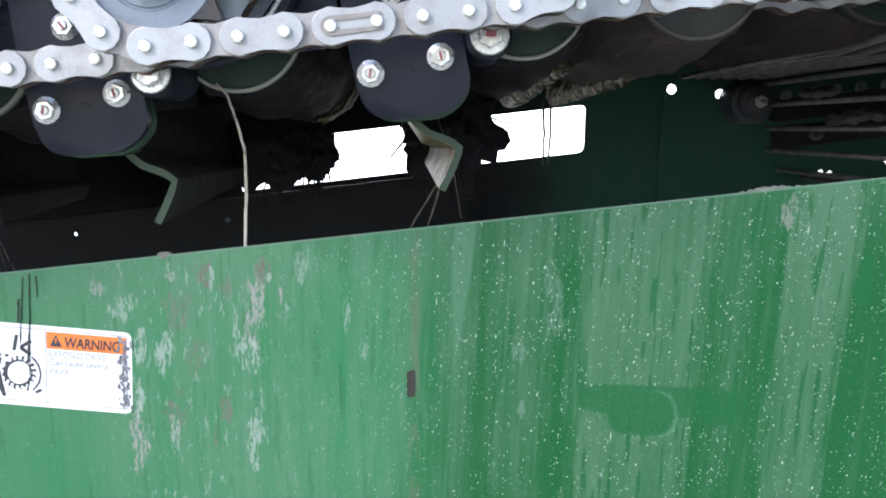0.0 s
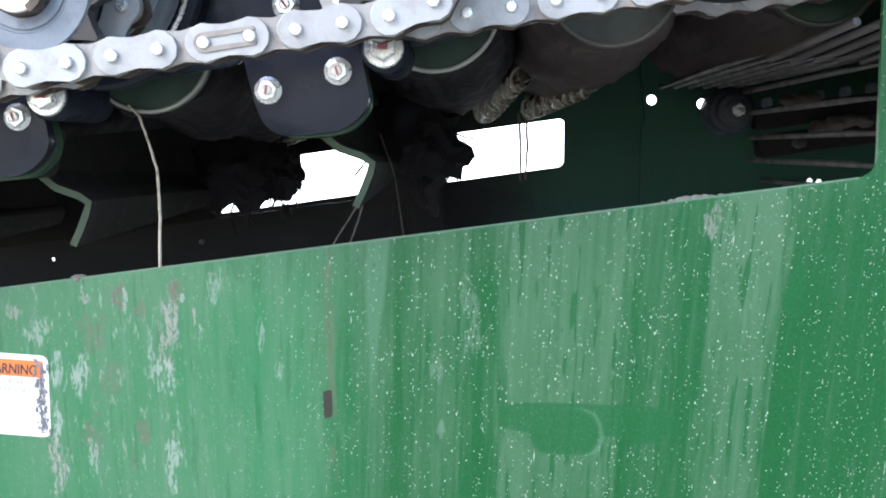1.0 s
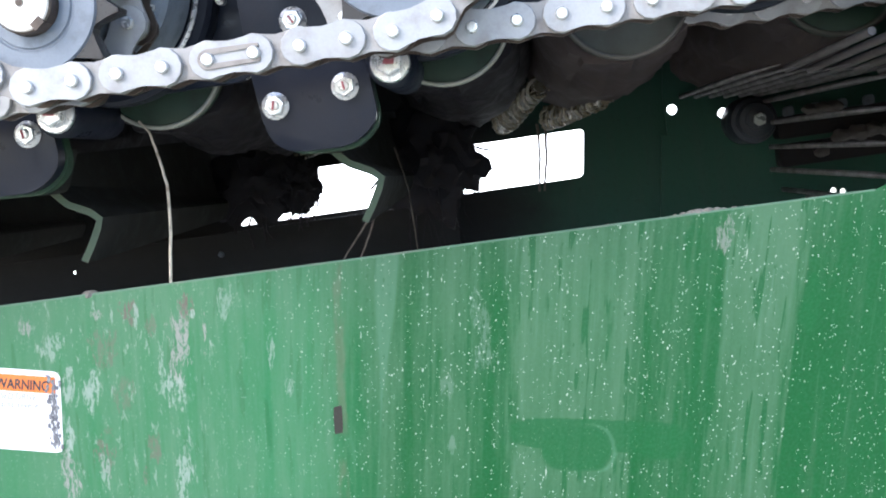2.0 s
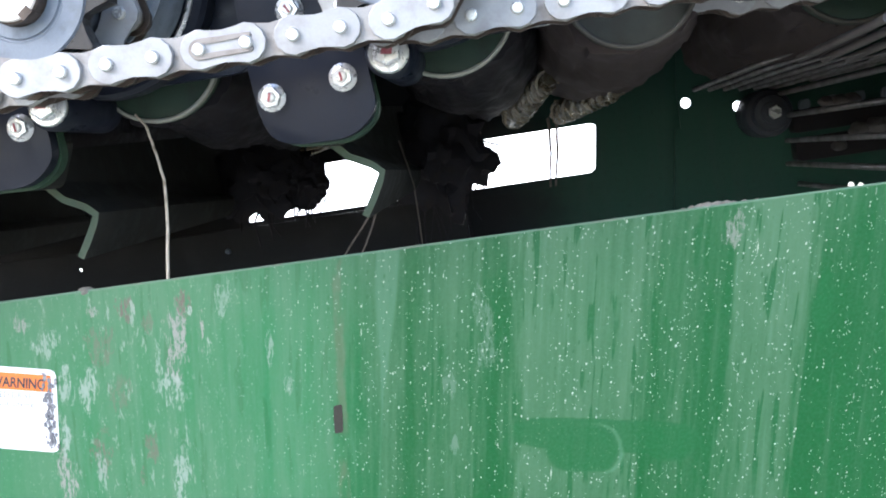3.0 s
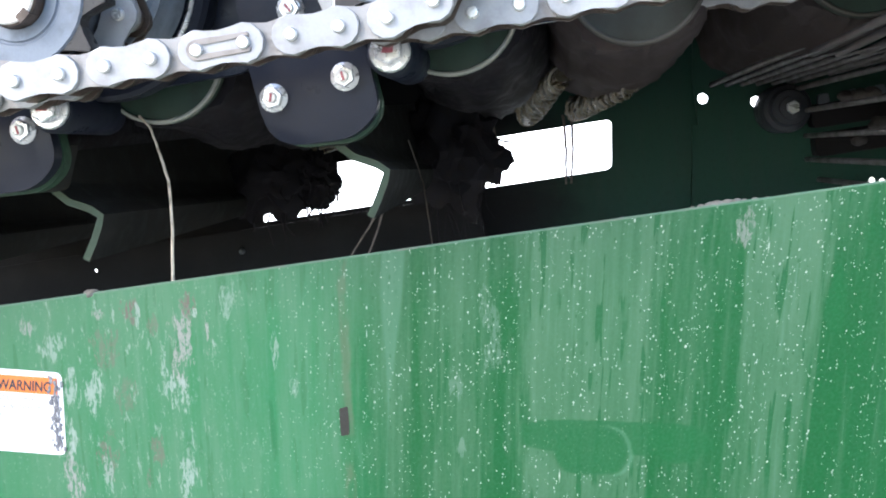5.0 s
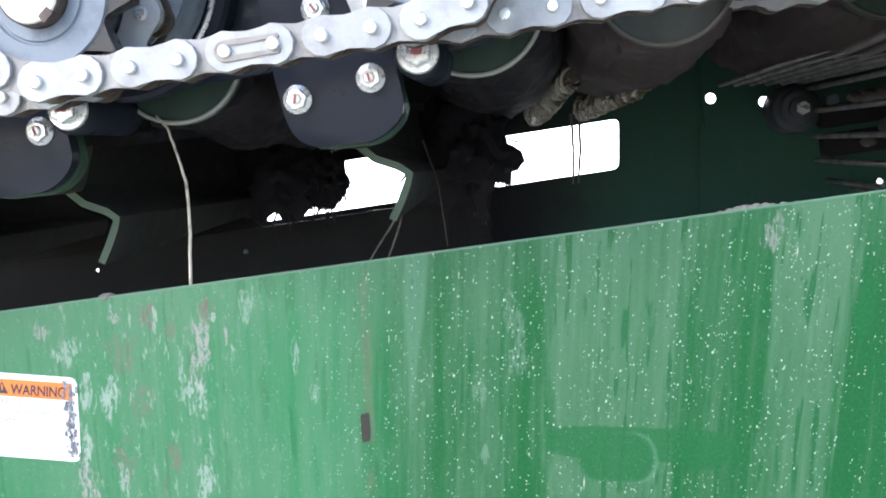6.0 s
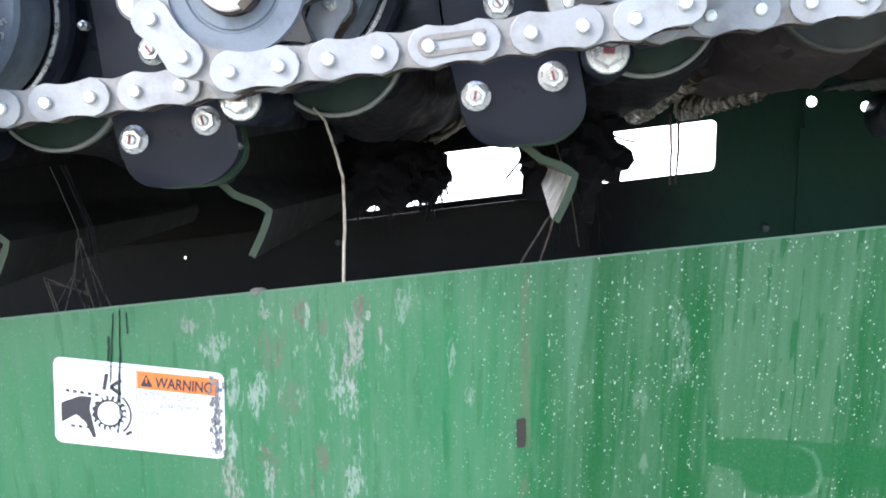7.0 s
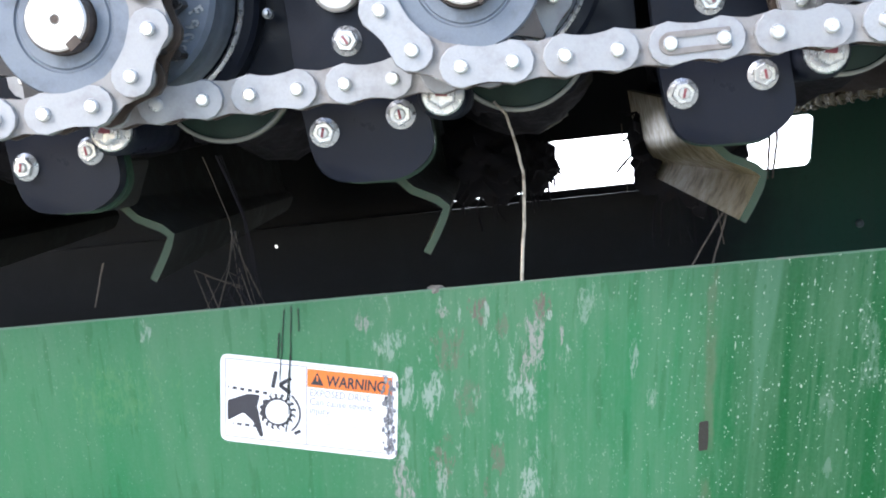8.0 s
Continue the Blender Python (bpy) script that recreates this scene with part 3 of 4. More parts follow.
def bracket():
    p = thing("bearing_bracket", (0, 0.5, 1.09), "dark grey painted bearing bracket plate with flanged nuts", "bracket", "brackets along the roller row")
    pts = [(-0.043, 1.25), (-0.0405, 1.146), (-0.0345, 1.091), (0.020, 1.0895), (0.0395, 1.104), (0.036, 1.15), (0.04, 1.25)]
    b = slab(bmesh.new(), rounded(pts, [0, 0.02, 0.022, 0.02, 0.014, 0.02, 0], 7), 0.487, 0.499, 0.0016)
    part("arm_plate", b, BLACK, p, smooth=True)
    pts = [(-0.037, 1.25), (-0.036, 1.146), (-0.032, 1.0895), (0.021, 1.0872), (0.0398, 1.1022), (0.0355, 1.15), (0.039, 1.25)]
    b = slab(bmesh.new(), rounded(pts, [0, 0.02, 0.022, 0.02, 0.014, 0.02, 0], 7), 0.501, 0.512, 0.0012)
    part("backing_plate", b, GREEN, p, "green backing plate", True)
    for x, z, a in ((-0.027, 1.1225, 0.1), (0.0205, 1.1285, 0.5), (-0.007, 1.1755, 0.9)):
        nut(x, 0.487, z, p, 0.0067, a)
    b = turned(bmesh.new(), -0.009, 1.207, [(0, 0.478), (0.0125, 0.478), (0.0145, 0.480), (0.0145, 0.49)], 28)
    part("pivot_end", b, SHAFT, p, "pale bare steel pivot end", True)
    return p


def big_bolt():
    p = thing("clamp_bolt", (0.055, 0.47, 1.137), "large zinc plated clamp bolt with washer", "bolt", "clamp bolts along the roller row")
    x, z = 0.0535, 1.1375
    b = turned(bmesh.new(), x, z, [(0, 0.473), (0.0135, 0.473), (0.0155, 0.476), (0.0155, 0.56)], 28)
    part("boss", b, BLACK, p, "dark cast boss", True)
    b = turned(bmesh.new(), x, z, [(0, 0.4685), (0.0120, 0.4685), (0.0128, 0.4695), (0.0128, 0.4725)], 28)
    part("washer", b, ZINC, p, smooth=True)
    b = slab(bmesh.new(), ring(x, z, 0.0090, 6, 0.4), 0.460, 0.4685, 0.0014)
    part("bolt_head", b, ZINC, p)
    b = slab(bmesh.new(), [(x - 0.004, z - 0.001), (x + 0.003, z - 0.002), (x + 0.004, z + 0.002), (x - 0.002, z + 0.003)], 0.4594, 0.4602)
    part("paint_mark", b, MARK, p, "faded red paint mark")
    return p


def scraper():
    """A bent scraper bar that runs under the roller from side to side."""
    p = thing("scraper_bar", (0.02, 0.545, 1.04), "green bent steel scraper bar, worn and dirty", "scraper", "scraper bars under the rollers")
    n = 9
    b = bmesh.new()
    rows = []
    for i in range(n + 1):
        s = i / n
        y = 0.543 + 0.485 * s
        top, fold, tip = Vector((-0.006, 1.093)), Vector((0.0295, 1.066)), Vector((0.0125, 1.0365))
        top = top.lerp(Vector((0.020, 1.079)), s)
        riser = top + Vector((-0.003, 0.022)).lerp(Vector((-0.006, 0.062)), s)
        shift = Vector((-0.017 * s, -0.006 * s))
        tip2 = tip.lerp(fold, 0.55 * s)
        bend = [fold.lerp(top, 0.2), fold + Vector((0.0002, 0.0)), fold.lerp(tip2, 0.24)]
        mid = [riser, riser.lerp(top, 0.85), top, top.lerp(fold, 0.4) + Vector((-0.001, -0.0032)), top.lerp(fold, 0.65) + Vector((-0.0002, -0.0012)), bend[0], bend[1] + Vector((-0.0009, -0.0004)), bend[2] + Vector((0.0006, 0)), tip2.lerp(fold, 0.4) + Vector((0.0006, -0.0004)), tip2]
        mid = [m + shift for m in mid]
        loop, last = [], len(mid) - 1
        for side, order in ((1, range(last + 1)), (-1, range(last, -1, -1))):
            for k in order:
                d = (mid[min(k + 1, last)] - mid[max(k - 1, 0)]).normalized()
                loop.append(mid[k] + Vector((d.y, -d.x)) * 0.0026 * side)
        rows.append([b.verts.new((v.x, y, v.y)) for v in loop])
    m = len(rows[0])
    for r0, r1 in zip(rows, rows[1:]):
        for k in range(m):
            b.faces.new((r0[k], r0[(k + 1) % m], r1[(k + 1) % m], r1[k]))
    b.faces.new(rows[0])
    b.faces.new(rows[-1][::-1])
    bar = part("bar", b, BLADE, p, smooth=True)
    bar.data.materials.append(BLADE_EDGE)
    bar.data.materials.append(DARKENED)
    # light put into the colours: +x faces dark, the rest golden as if lit
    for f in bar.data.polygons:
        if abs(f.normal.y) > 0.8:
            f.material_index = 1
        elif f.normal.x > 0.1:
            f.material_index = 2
    # hanger that ties the bar to the bracket
    b = slab(bmesh.new(), rounded([(-0.03, 1.12), (0.02, 1.12), (0.006, 1.087), (-0.012, 1.089)], 0.006, 3), 0.512, 0.55)
    part("hanger", b, DARKENED, p, "dark hanger")
    return p


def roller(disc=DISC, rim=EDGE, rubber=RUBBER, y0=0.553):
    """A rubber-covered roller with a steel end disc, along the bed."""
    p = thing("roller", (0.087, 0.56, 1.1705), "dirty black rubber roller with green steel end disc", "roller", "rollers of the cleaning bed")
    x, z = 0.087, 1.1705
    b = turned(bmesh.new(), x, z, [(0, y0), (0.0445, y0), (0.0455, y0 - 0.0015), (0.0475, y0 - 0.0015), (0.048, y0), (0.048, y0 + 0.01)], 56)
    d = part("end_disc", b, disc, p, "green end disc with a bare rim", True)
    b = turned(bmesh.new(), x, z, [(0.0452, y0 - 0.0018), (0.0465, y0 - 0.0025), (0.0478, y0 - 0.0018), (0.0482, y0 + 0.003)], 56)
    part("bare_rim", b, rim, d, "chipped bare steel rim", True)
    b = bmesh.new()
    n = 80
    rows = []
    for i in range(24):
        y = y0 + 0.022 + (1.083 - y0) * i / 23
        row = []
        for k in range(n):
            a = 2 * math.pi * k / n
            r = 0.050 + 0.004 * math.sin(3 * a + 26 * y) + 0.005 * noise.noise((6 * math.cos(a), 6 * math.sin(a), 30 * y)) + 0.012 * min(1, i / 6)
            row.append(b.verts.new((x + r * math.cos(a), y, z + r * math.sin(a))))
        rows.append(row)
    for r0, r1 in zip(rows, rows[1:]):
        for k in range(n):
            b.faces.new((r0[k], r0[(k + 1) % n], r1[(k + 1) % n], r1[k]))
    b.faces.new(rows[0])
    b.faces.new(rows[-1])
    part("rubber_cover", b, rubber, p, smooth=True)
    b = turned(bmesh.new(), x, z, [(0, y0 + 0.01), (0.018, y0 + 0.01), (0.018, 1.118), (0, 1.118)], 20)
    part("axle", b, OILY, p, smooth=True)
    return p


P = 0.0270  # chain pitch
TEETH = 11
RADIUS = P / (2 * math.sin(math.pi / TEETH))
SPX, SPZ = 0.070, 1.196
FRONT, REAR, INSIDE = 0.412, 0.452, 0.585


def sprocket_outline(x, z, turn):
    out = []
    for i in range(TEETH):
        a0 = turn + 2 * math.pi * i / TEETH
        for da, r in ((-0.30, RADIUS + 0.0055), (-0.2, RADIUS - 0.002), (-0.1, RADIUS - 0.0075), (0.0, RADIUS - 0.0088), (0.1, RADIUS - 0.0075), (0.2, RADIUS - 0.002), (0.30, RADIUS + 0.0055)):
            a = a0 + da * 2 * math.pi / TEETH / 0.66
            out.append((x + r * math.cos(a), z + r * math.sin(a)))
    return out


def sprocket(turn, wheels=(FRONT, REAR)):
    x, z = SPX, SPZ
    p = thing("sprocket", (x, 0.43, z), "blue-grey cast double sprocket on a bright steel shaft", "sprocket", "sprockets of the chain drive")
    for y in wheels:
        part("toothed_wheel", slab(bmesh.new(), sprocket_outline(x, z, turn), y - 0.0072, y + 0.0072, 0.001), GREASE, p, "greasy dark toothed wheel")
    b = turned(bmesh.new(), x, z, [(0.0185, FRONT - 0.0088), (0.0250, FRONT - 0.0088), (0.0258, FRONT - 0.0075), (0.0268, FRONT - 0.0075), (0.0276, FRONT - 0.0088), (0.0395, FRONT - 0.0088), (0.0405, FRONT - 0.0071)], 48)
    part("hub_face", b, CAST, p, smooth=True)
    b = turned(bmesh.new(), x, z, [(0.034, FRONT), (0.034, 0.5)], 40)
    part("hub", b, DARKCAST, p, smooth=True)
    b = turned(bmesh.new(), x, z, [(0.0165, FRONT - 0.0195), (0.0178, FRONT - 0.0180), (0.0180, 0.55)], 40)
    s = part("shaft", b, OILY, p, "brown stained steel shaft", True)
    b = turned(bmesh.new(), x, z, [(0, FRONT - 0.0165), (0.0022, FRONT - 0.0195), (0.0028, FRONT - 0.0208), (0.0158, FRONT - 0.0208), (0.0168, FRONT - 0.0196)], 40)
    part("shaft_end", b, SHAFT, s, "bright turned shaft end", True)
    b = turned(bmesh.new(), x, z, [(0, FRONT - 0.0212), (0.0022, FRONT - 0.0211)], 16)
    part("centre_hole", b, OILY, s)
    b = slab(bmesh.new(), [(x + 0.0070, z - 0.0175), (x + 0.0130, z - 0.0130), (x + 0.0100, z - 0.0090), (x + 0.0040, z - 0.0135)], FRONT - 0.0216, FRONT - 0.005)
    part("key", b, OILY, s, "rusty shaft key")
    return p


def lettering(body, size, x, y, z, mat, parent, name, turn=0.0, width=1.0, depth=0.0001, bold=0.0):
    c = bpy.data.curves.new(name, "FONT")
    c.body, c.size, c.extrude, c.offset = body, size, depth, bold
    o = new(name, c)
    bpy.context.view_layer.update()
    me = bpy.data.meshes.new_from_object(o.evaluated_get(bpy.context.evaluated_depsgraph_get()))
    bpy.data.objects.remove(o)
    m = Matrix.Translation(Vector((x, y, z)) - origin(parent)) @ Matrix.Rotation(turn, 4, "Y") @ Matrix.Rotation(math.pi / 2, 4, "X") @ Matrix.Diagonal((width, 1, 1, 1))
    me.transform(m)
    me.materials.clear()
    me.materials.append(mat)
    t = new(name, me)
    t.parent = parent
    return t


def bearing():
    x, z = SPX + 0.008, SPZ + 0.02
    p = thing("flange_bearing", (x, 0.49, z), "dark cast flange bearing housing with cast numbers", "bearing", "bearings along the roller row")
    b = turned(bmesh.new(), x, z, [(0.0205, 0.464), (0.030, 0.463), (0.033, 0.466), (0.036, 0.462), (0.058, 0.462), (0.061, 0.465), (0.061, 0.478), (0.062, 0.482), (0.063, 0.485), (0.063, 0.503)], 56)
    part("housing", b, CAST, p, smooth=True)
    b = turned(bmesh.new(), x, z, [(0.0635, 0.507), (0.0650, 0.5055), (0.0670, 0.507), (0.0670, 0.513)], 56)
    part("seal_ring", b, ZINC, p, "bright steel seal ring", True)
    b = turned(bmesh.new(), x, z, [(0.03, 0.509), (0.073, 0.509), (0.076, 0.512), (0.076, 0.53)], 56)
    part("flange", b, BLACK, p, smooth=True)
    # added plate: hides disc and roller so the space behind stays black
    b = slab(bmesh.new(), rounded([(x - 0.06, 1.146), (x + 0.092, 1.146), (x + 0.092, 1.3), (x - 0.06, 1.3)], 0.014, 4), 0.531, 0.539, 0.001)
    part("mounting_plate", b, BLACK, p)
    for a, ch in zip((-0.98, -0.82, -0.66, -0.50, -0.34), "1209F"):
        r = 0.0465
        lettering(ch, 0.012, x + r * math.cos(a), 0.4616, z + r * math.sin(a), ZINC, p, "cast_number", -(a - 0.75), 0.8, 0.0009, 0.0002)
    for a, r, y in ((0.05, 0.066, 0.478), (-0.2, 0.0815, 0.512)):
        gx, gz = x + r * math.cos(a), z + r * math.sin(a)
        b = turned(bmesh.new(), gx, gz, [(0, y - 0.008), (0.0018, y - 0.0075), (0.0022, y - 0.005), (0.0014, y - 0.004), (0.0032, y - 0.003), (0.0032, y + 0.004)], 12)
        part("grease_nipple", b, ZINC, p, "bright grease nipple", True)
    return p


# each unit stands a little off the even spacing
for make, shifts in (
    (bracket, (-0.216, -0.4075, -0.62)),
    (big_bolt, (-0.2215, -0.4225, -0.63)),
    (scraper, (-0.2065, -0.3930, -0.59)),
    (roller, (-0.208, -0.404, -0.61)),
    (bearing, (-0.216, -0.432, -0.648, 0.216)),
):
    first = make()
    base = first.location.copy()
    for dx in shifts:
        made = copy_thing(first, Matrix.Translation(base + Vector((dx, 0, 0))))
        if make is bracket and dx < -0.3:
            made.scale = (0.89, 1, 0.96)  # a shorter bracket
# two rollers with shadow and haze put into their colours
for dx, dz, y0, disc, rim in ((0.1275, 0.0, 0.553, DULL_DISC, DULL_RIM), (0.295, -0.0015, 0.62, DISC, DULL_RIM)):
    tinted = roller(disc, rim, HAZE_RUBBER, y0)
    tinted.location += Vector((dx, 0, dz))
    tagged(tinted, "brown-tinted black rubber roller with a dull end disc", "roller", "rollers of the cleaning bed")
for k in range(-4, 3):
    s = sprocket(0.3 + 0.21 * k, (FRONT, REAR) if k < 1 else (REAR, INSIDE) if k == 1 else (INSIDE,))
    s.location.x += UNIT * k


# ---- roller chains ----
def link_outline(a, b, r, waist):
    """A figure-eight plate round two pins."""
    a, b = Vector(a), Vector(b)
    d = (b - a).normalized()
    s = Vector((-d.y, d.x))
    out = []
    for c, sign in ((b, 1), (a, -1)):
        for k in range(9):
            t = math.radians(-118 + 236 * k / 8)
            out.append(c + r * (math.cos(t) * d * sign + math.sin(t) * s * sign))
        m = (a + b) / 2 + s * sign * waist
        out.append(m)
    return [tuple(v) for v in out]


def chain(xa, xb, y, phase, clip):
    """A closed roller chain round two sprockets."""
    p = thing("drive_chain", ((xa + xb) / 2, y, SPZ), "grey steel roller chain with oily inner edges", "chain", "chains of the drive")
    c = xb - xa
    arc = math.pi * RADIUS
    total = 2 * c + 2 * arc
    n = 27

    def at(s):
        s %= total
        if s < c:
            return xa + s, SPZ - RADIUS
        s -= c
        if s < arc:
            t = -math.pi / 2 + s / RADIUS
            return xb + RADIUS * math.cos(t), SPZ + RADIUS * math.sin(t)
        s -= arc
        if s < c:
            return xb - s, SPZ + RADIUS
        s -= c
        t = math.pi / 2 + s / RADIUS
        return xa + RADIUS * math.cos(t), SPZ + RADIUS * math.sin(t)

    pins = [at(phase + total * (i + 16) / n) for i in range(n)]
    for i in range(n):
        a, b = pins[i], pins[(i + 1) % n]
        outer = i % 2 == 0
        off = 0.0105 if i == n - 1 else 0.0122 if outer else 0.0088
        for side in (-1, 1):
            m = slab(bmesh.new(), link_outline(a, b, 0.0114 if outer else 0.0118, 0.0086), y + side * off - 0.0016, y + side * off + 0.0016, 0.0005)
            part("outer_plate" if outer else "inner_plate", m, OILY if side > 0 else STEEL if outer else DULL_STEEL, p)
        m = turned(bmesh.new(), *a, [(0, y - 0.0172), (0.0031, y - 0.0171), (0.0039, y - 0.0160), (0.0039, y + 0.0165), (0, y + 0.0168)], 14)
        part("pin", m, PIN, p, smooth=True)
        m = turned(bmesh.new(), *a, [(0.004, y - 0.0070), (0.0082, y - 0.0070), (0.0082, y + 0.0070), (0.004, y + 0.0070)], 16)
        part("roller", m, OILY, p, smooth=True)
        if i == clip:  # joining link
            u, v = Vector(a), Vector(b)
            d = (v - u).normalized()
            s = Vector((-d.y, d.x))
            o = []
            for t in range(9):
                w = math.radians(90 + 180 * t / 8)
                o.append(u + 0.0060 * (math.cos(w) * d + math.sin(w) * s))
            o += [v - s * 0.0054 + d * 0.003, v - s * 0.0032 + d * 0.004, (u + v) / 2 - s * 0.0026, u - s * 0.0030 + d * 0.003, u - d * 0.0035, u + s * 0.0030 + d * 0.003, (u + v) / 2 + s * 0.0026, v + s * 0.0032 + d * 0.004, v + s * 0.0054 + d * 0.003]
            part("spring_clip", slab(bmesh.new(), [tuple(q) for q in o], y - 0.0150, y - 0.0138, 0.0003), CLIP, p, "worn spring clip of the joining link")
    return p


for k, y, phase, clip in ((-4, REAR, 0.004, 4), (-3, FRONT, 0.010, 4), (-2, REAR, 0.006, 4), (-1, FRONT, 0.0205, 14), (0, REAR, 0.012, 4), (1, INSIDE, 0.003, 4)):
    chain(SPX + UNIT * k, SPX + UNIT * (k + 1), y, phase, clip)


# ---- rod web conveyor ----
def rod_web():
    p = thing("rod_conveyor", (0.42, 0.8, 1.0), "worn steel rod conveyor web round a dark pulley", "conveyor")
    places = [(0.326 + 0.017 * i, 1.1065 - 0.0022 * i, 0.60 + 0.012 * (i % 3), 1.085) for i in range(6)]
    places += [(0.415, 1.087, 0.56, 1.08), (0.418, 1.062, 0.56, 1.08), (0.419, 1.034, 0.56, 1.075), (0.417, 1.008, 0.56, 1.075), (0.426, 0.984, 0.56, 1.07), (0.452, 0.972, 0.56, 1.07), (0.455, 1.098, 0.56, 1.08)]
    places += [(0.49 + 0.032 * i, 1.104 + 0.004 * i, 0.56, 1.08) for i in range(10)]
    places += [(0.53 + 0.032 * i, 0.945, 0.56, 1.08) for i in range(9)]
    for x, z, y0, y1 in places:
        b = tube(bmesh.new(), [(x, y0, z), (x, y0 + 0.3 * (y1 - y0), z + 0.0006), (x, y1, z)], 0.0028, 14)
        for v in b.verts:
            if v.co.y < y0 + 1e-4:
                v.co = Vector((x, y0 - 0.002, z - 0.001)) + (v.co - Vector((x, y0, z))) * 0.12
        part("rod", b, ROD, p, smooth=True)
    for i in range(5):
        b = tube(bmesh.new(), [(0.376 + 0.018 * i, 0.542, 1.1165 - 0.003 * i), (0.345 + 0.018 * i, 0.66, 1.104 - 0.003 * i)], 0.0032, 14)
        part("rod", b, ROD, p, smooth=True)
    b = turned(bmesh.new(), 0.401, 1.0675, [(0, 1.036), (0.006, 1.036), (0.007, 1.04), (0.012, 1.041), (0.0125, 1.046), (0.019, 1.047), (0.021, 1.052), (0.021, 1.06), (0.0255, 1.062), (0.027, 1.066), (0.027, 1.118)], 32)
    q = part("pulley", b, PULLEY, p, "black end pulley", True)
    b = slab(bmesh.new(), ring(0.401, 1.0675, 0.0075, 6, 0.3), 1.028, 1.036, 0.001)
    part("pulley_bolt", b, ZINC, q, "bright hex bolt")
    for z in (1.052, 1.02):
        b = slab(bmesh.new(), rounded([(0.425, z - 0.011), (1.2, z - 0.011), (1.2, z + 0.013), (0.425, z + 0.015)], 0.006, 3), 1.06, 1.085, 0.001)
        part("belt", b, RUBBER, p, "dark rubber belt")
    for i in range(14):
        x = 0.432 + 0.03 * i
        b = slab(bmesh.new(), rounded([(x, 1.066), (x + 0.014, 1.067), (x + 0.013, 1.078), (x + 0.002, 1.077)], 0.004, 3), 1.056, 1.062, 0.001)
        part("rod_clamp", b, DARKCAST, p)


rod_web()


# ---- wound and hanging plant remains ----
def wound_haulm(x, y0, y1, r0, r1, turns, seed, z=1.1705, strands=16):
    """Many thin dry stems wound closely round a roller."""
    rng = random.Random(seed)
    p = bmesh.new()
    for j in range(strands):
        n = int(26 * turns)
        a0 = rng.uniform(0, 6.28)
        ya = y0 + (y1 - y0) * rng.uniform(0, 0.8)
        yb = min(y1, ya + rng.uniform(0.02, 0.07))
        lift = rng.uniform(0, 0.005)
        pts = []
        for i in range(n + 1):
            s = i / n
            a = a0 + 2 * math.pi * turns * s
            r = r0 + (r1 - r0) * s + lift + 0.002 * math.sin(9 * a + j)
            pts.append((x + r * math.cos(a), ya + (yb - ya) * s + 0.003 * math.sin(5 * a + j), z + r * math.sin(a)))
        tube(p, pts, rng.uniform(0.0012, 0.0036), 6)
    tagged(part("wound_haulm", p, WRAP), "dry plant stems wound round a roller", "plant debris", "wound plant remains", "stuff")


def wound_ridge(a, b, r, seed, strands=60):
    """A glossy wad of stems wound like a rope along the underside of a roller."""
    rng = random.Random(seed)
    a, b = Vector(a), Vector(b)
    d = (b - a).normalized()
    u = d.cross(Vector((0, 0, 1))).normalized()
    v = u.cross(d)
    m = bmesh.new()
    tube(m, [a.lerp(b, i / 8) for i in range(9)], r * 0.9, 10, 0.55)
    for j in range(strands):
        s0 = rng.uniform(-0.05, 0.9)
        a0, turns, length = rng.uniform(0, 6.28), rng.uniform(0.3, 0.8), rng.uniform(0.08, 0.2)
        pts = []
        for i in range(11):
            s = s0 + length * i / 10
            w = a0 + 2 * math.pi * turns * i / 10
            rr = r * (1 - 0.4 * s) * rng.uniform(0.93, 1.12)
            pts.append(a.lerp(b, s) + rr * (math.cos(w) * u + math.sin(w) * v))
        tube(m, pts, rng.uniform(0.0008, 0.0026), 5)
    tagged(part("wound_haulm", m, WRAP, smooth=True), "glossy dry plant stems wound along a roller", "plant debris", "wound plant remains", "stuff")


wound_ridge((0.116, 1.09, 1.106), (0.160, 0.88, 1.132), 0.0145, 3)
wound_ridge((0.172, 1.095, 1.105), (0.222, 0.90, 1.110), 0.0125, 5)
wound_haulm(-0.121, 0.98, 1.08, 0.064, 0.068, 0.8, 7, strands=12)


def stem(points, radius, mat, label, taper=0.7, name="straw"):
    rng = random.Random(len(label) + int(1000 * abs(points[0][0])))
    pts = []
    for a, b in zip(points, points[1:]):
        for i in range(6):
            s = i / 6
            pts.append(Vector(a).lerp(Vector(b), s) + Vector((rng.uniform(-1, 1), rng.uniform(-1, 1), 0)) * radius * 0.35)
    pts.append(Vector(points[-1]))
    o = part(name, tube(bmesh.new(), pts, radius, 7, taper), mat, smooth=True)
    tagged(o, label, "straw", "straws hanging from the rollers")


stem([(-0.140, 0.55, 1.131), (-0.133, 0.548, 1.122), (-0.129, 0.546, 1.105), (-0.1255, 0.545, 1.083), (-0.1275, 0.545, 1.055), (-0.1335, 0.542, 1.012)], 0.0008, STRAW, "pale dry straw hanging in front of the rollers", 1.5)
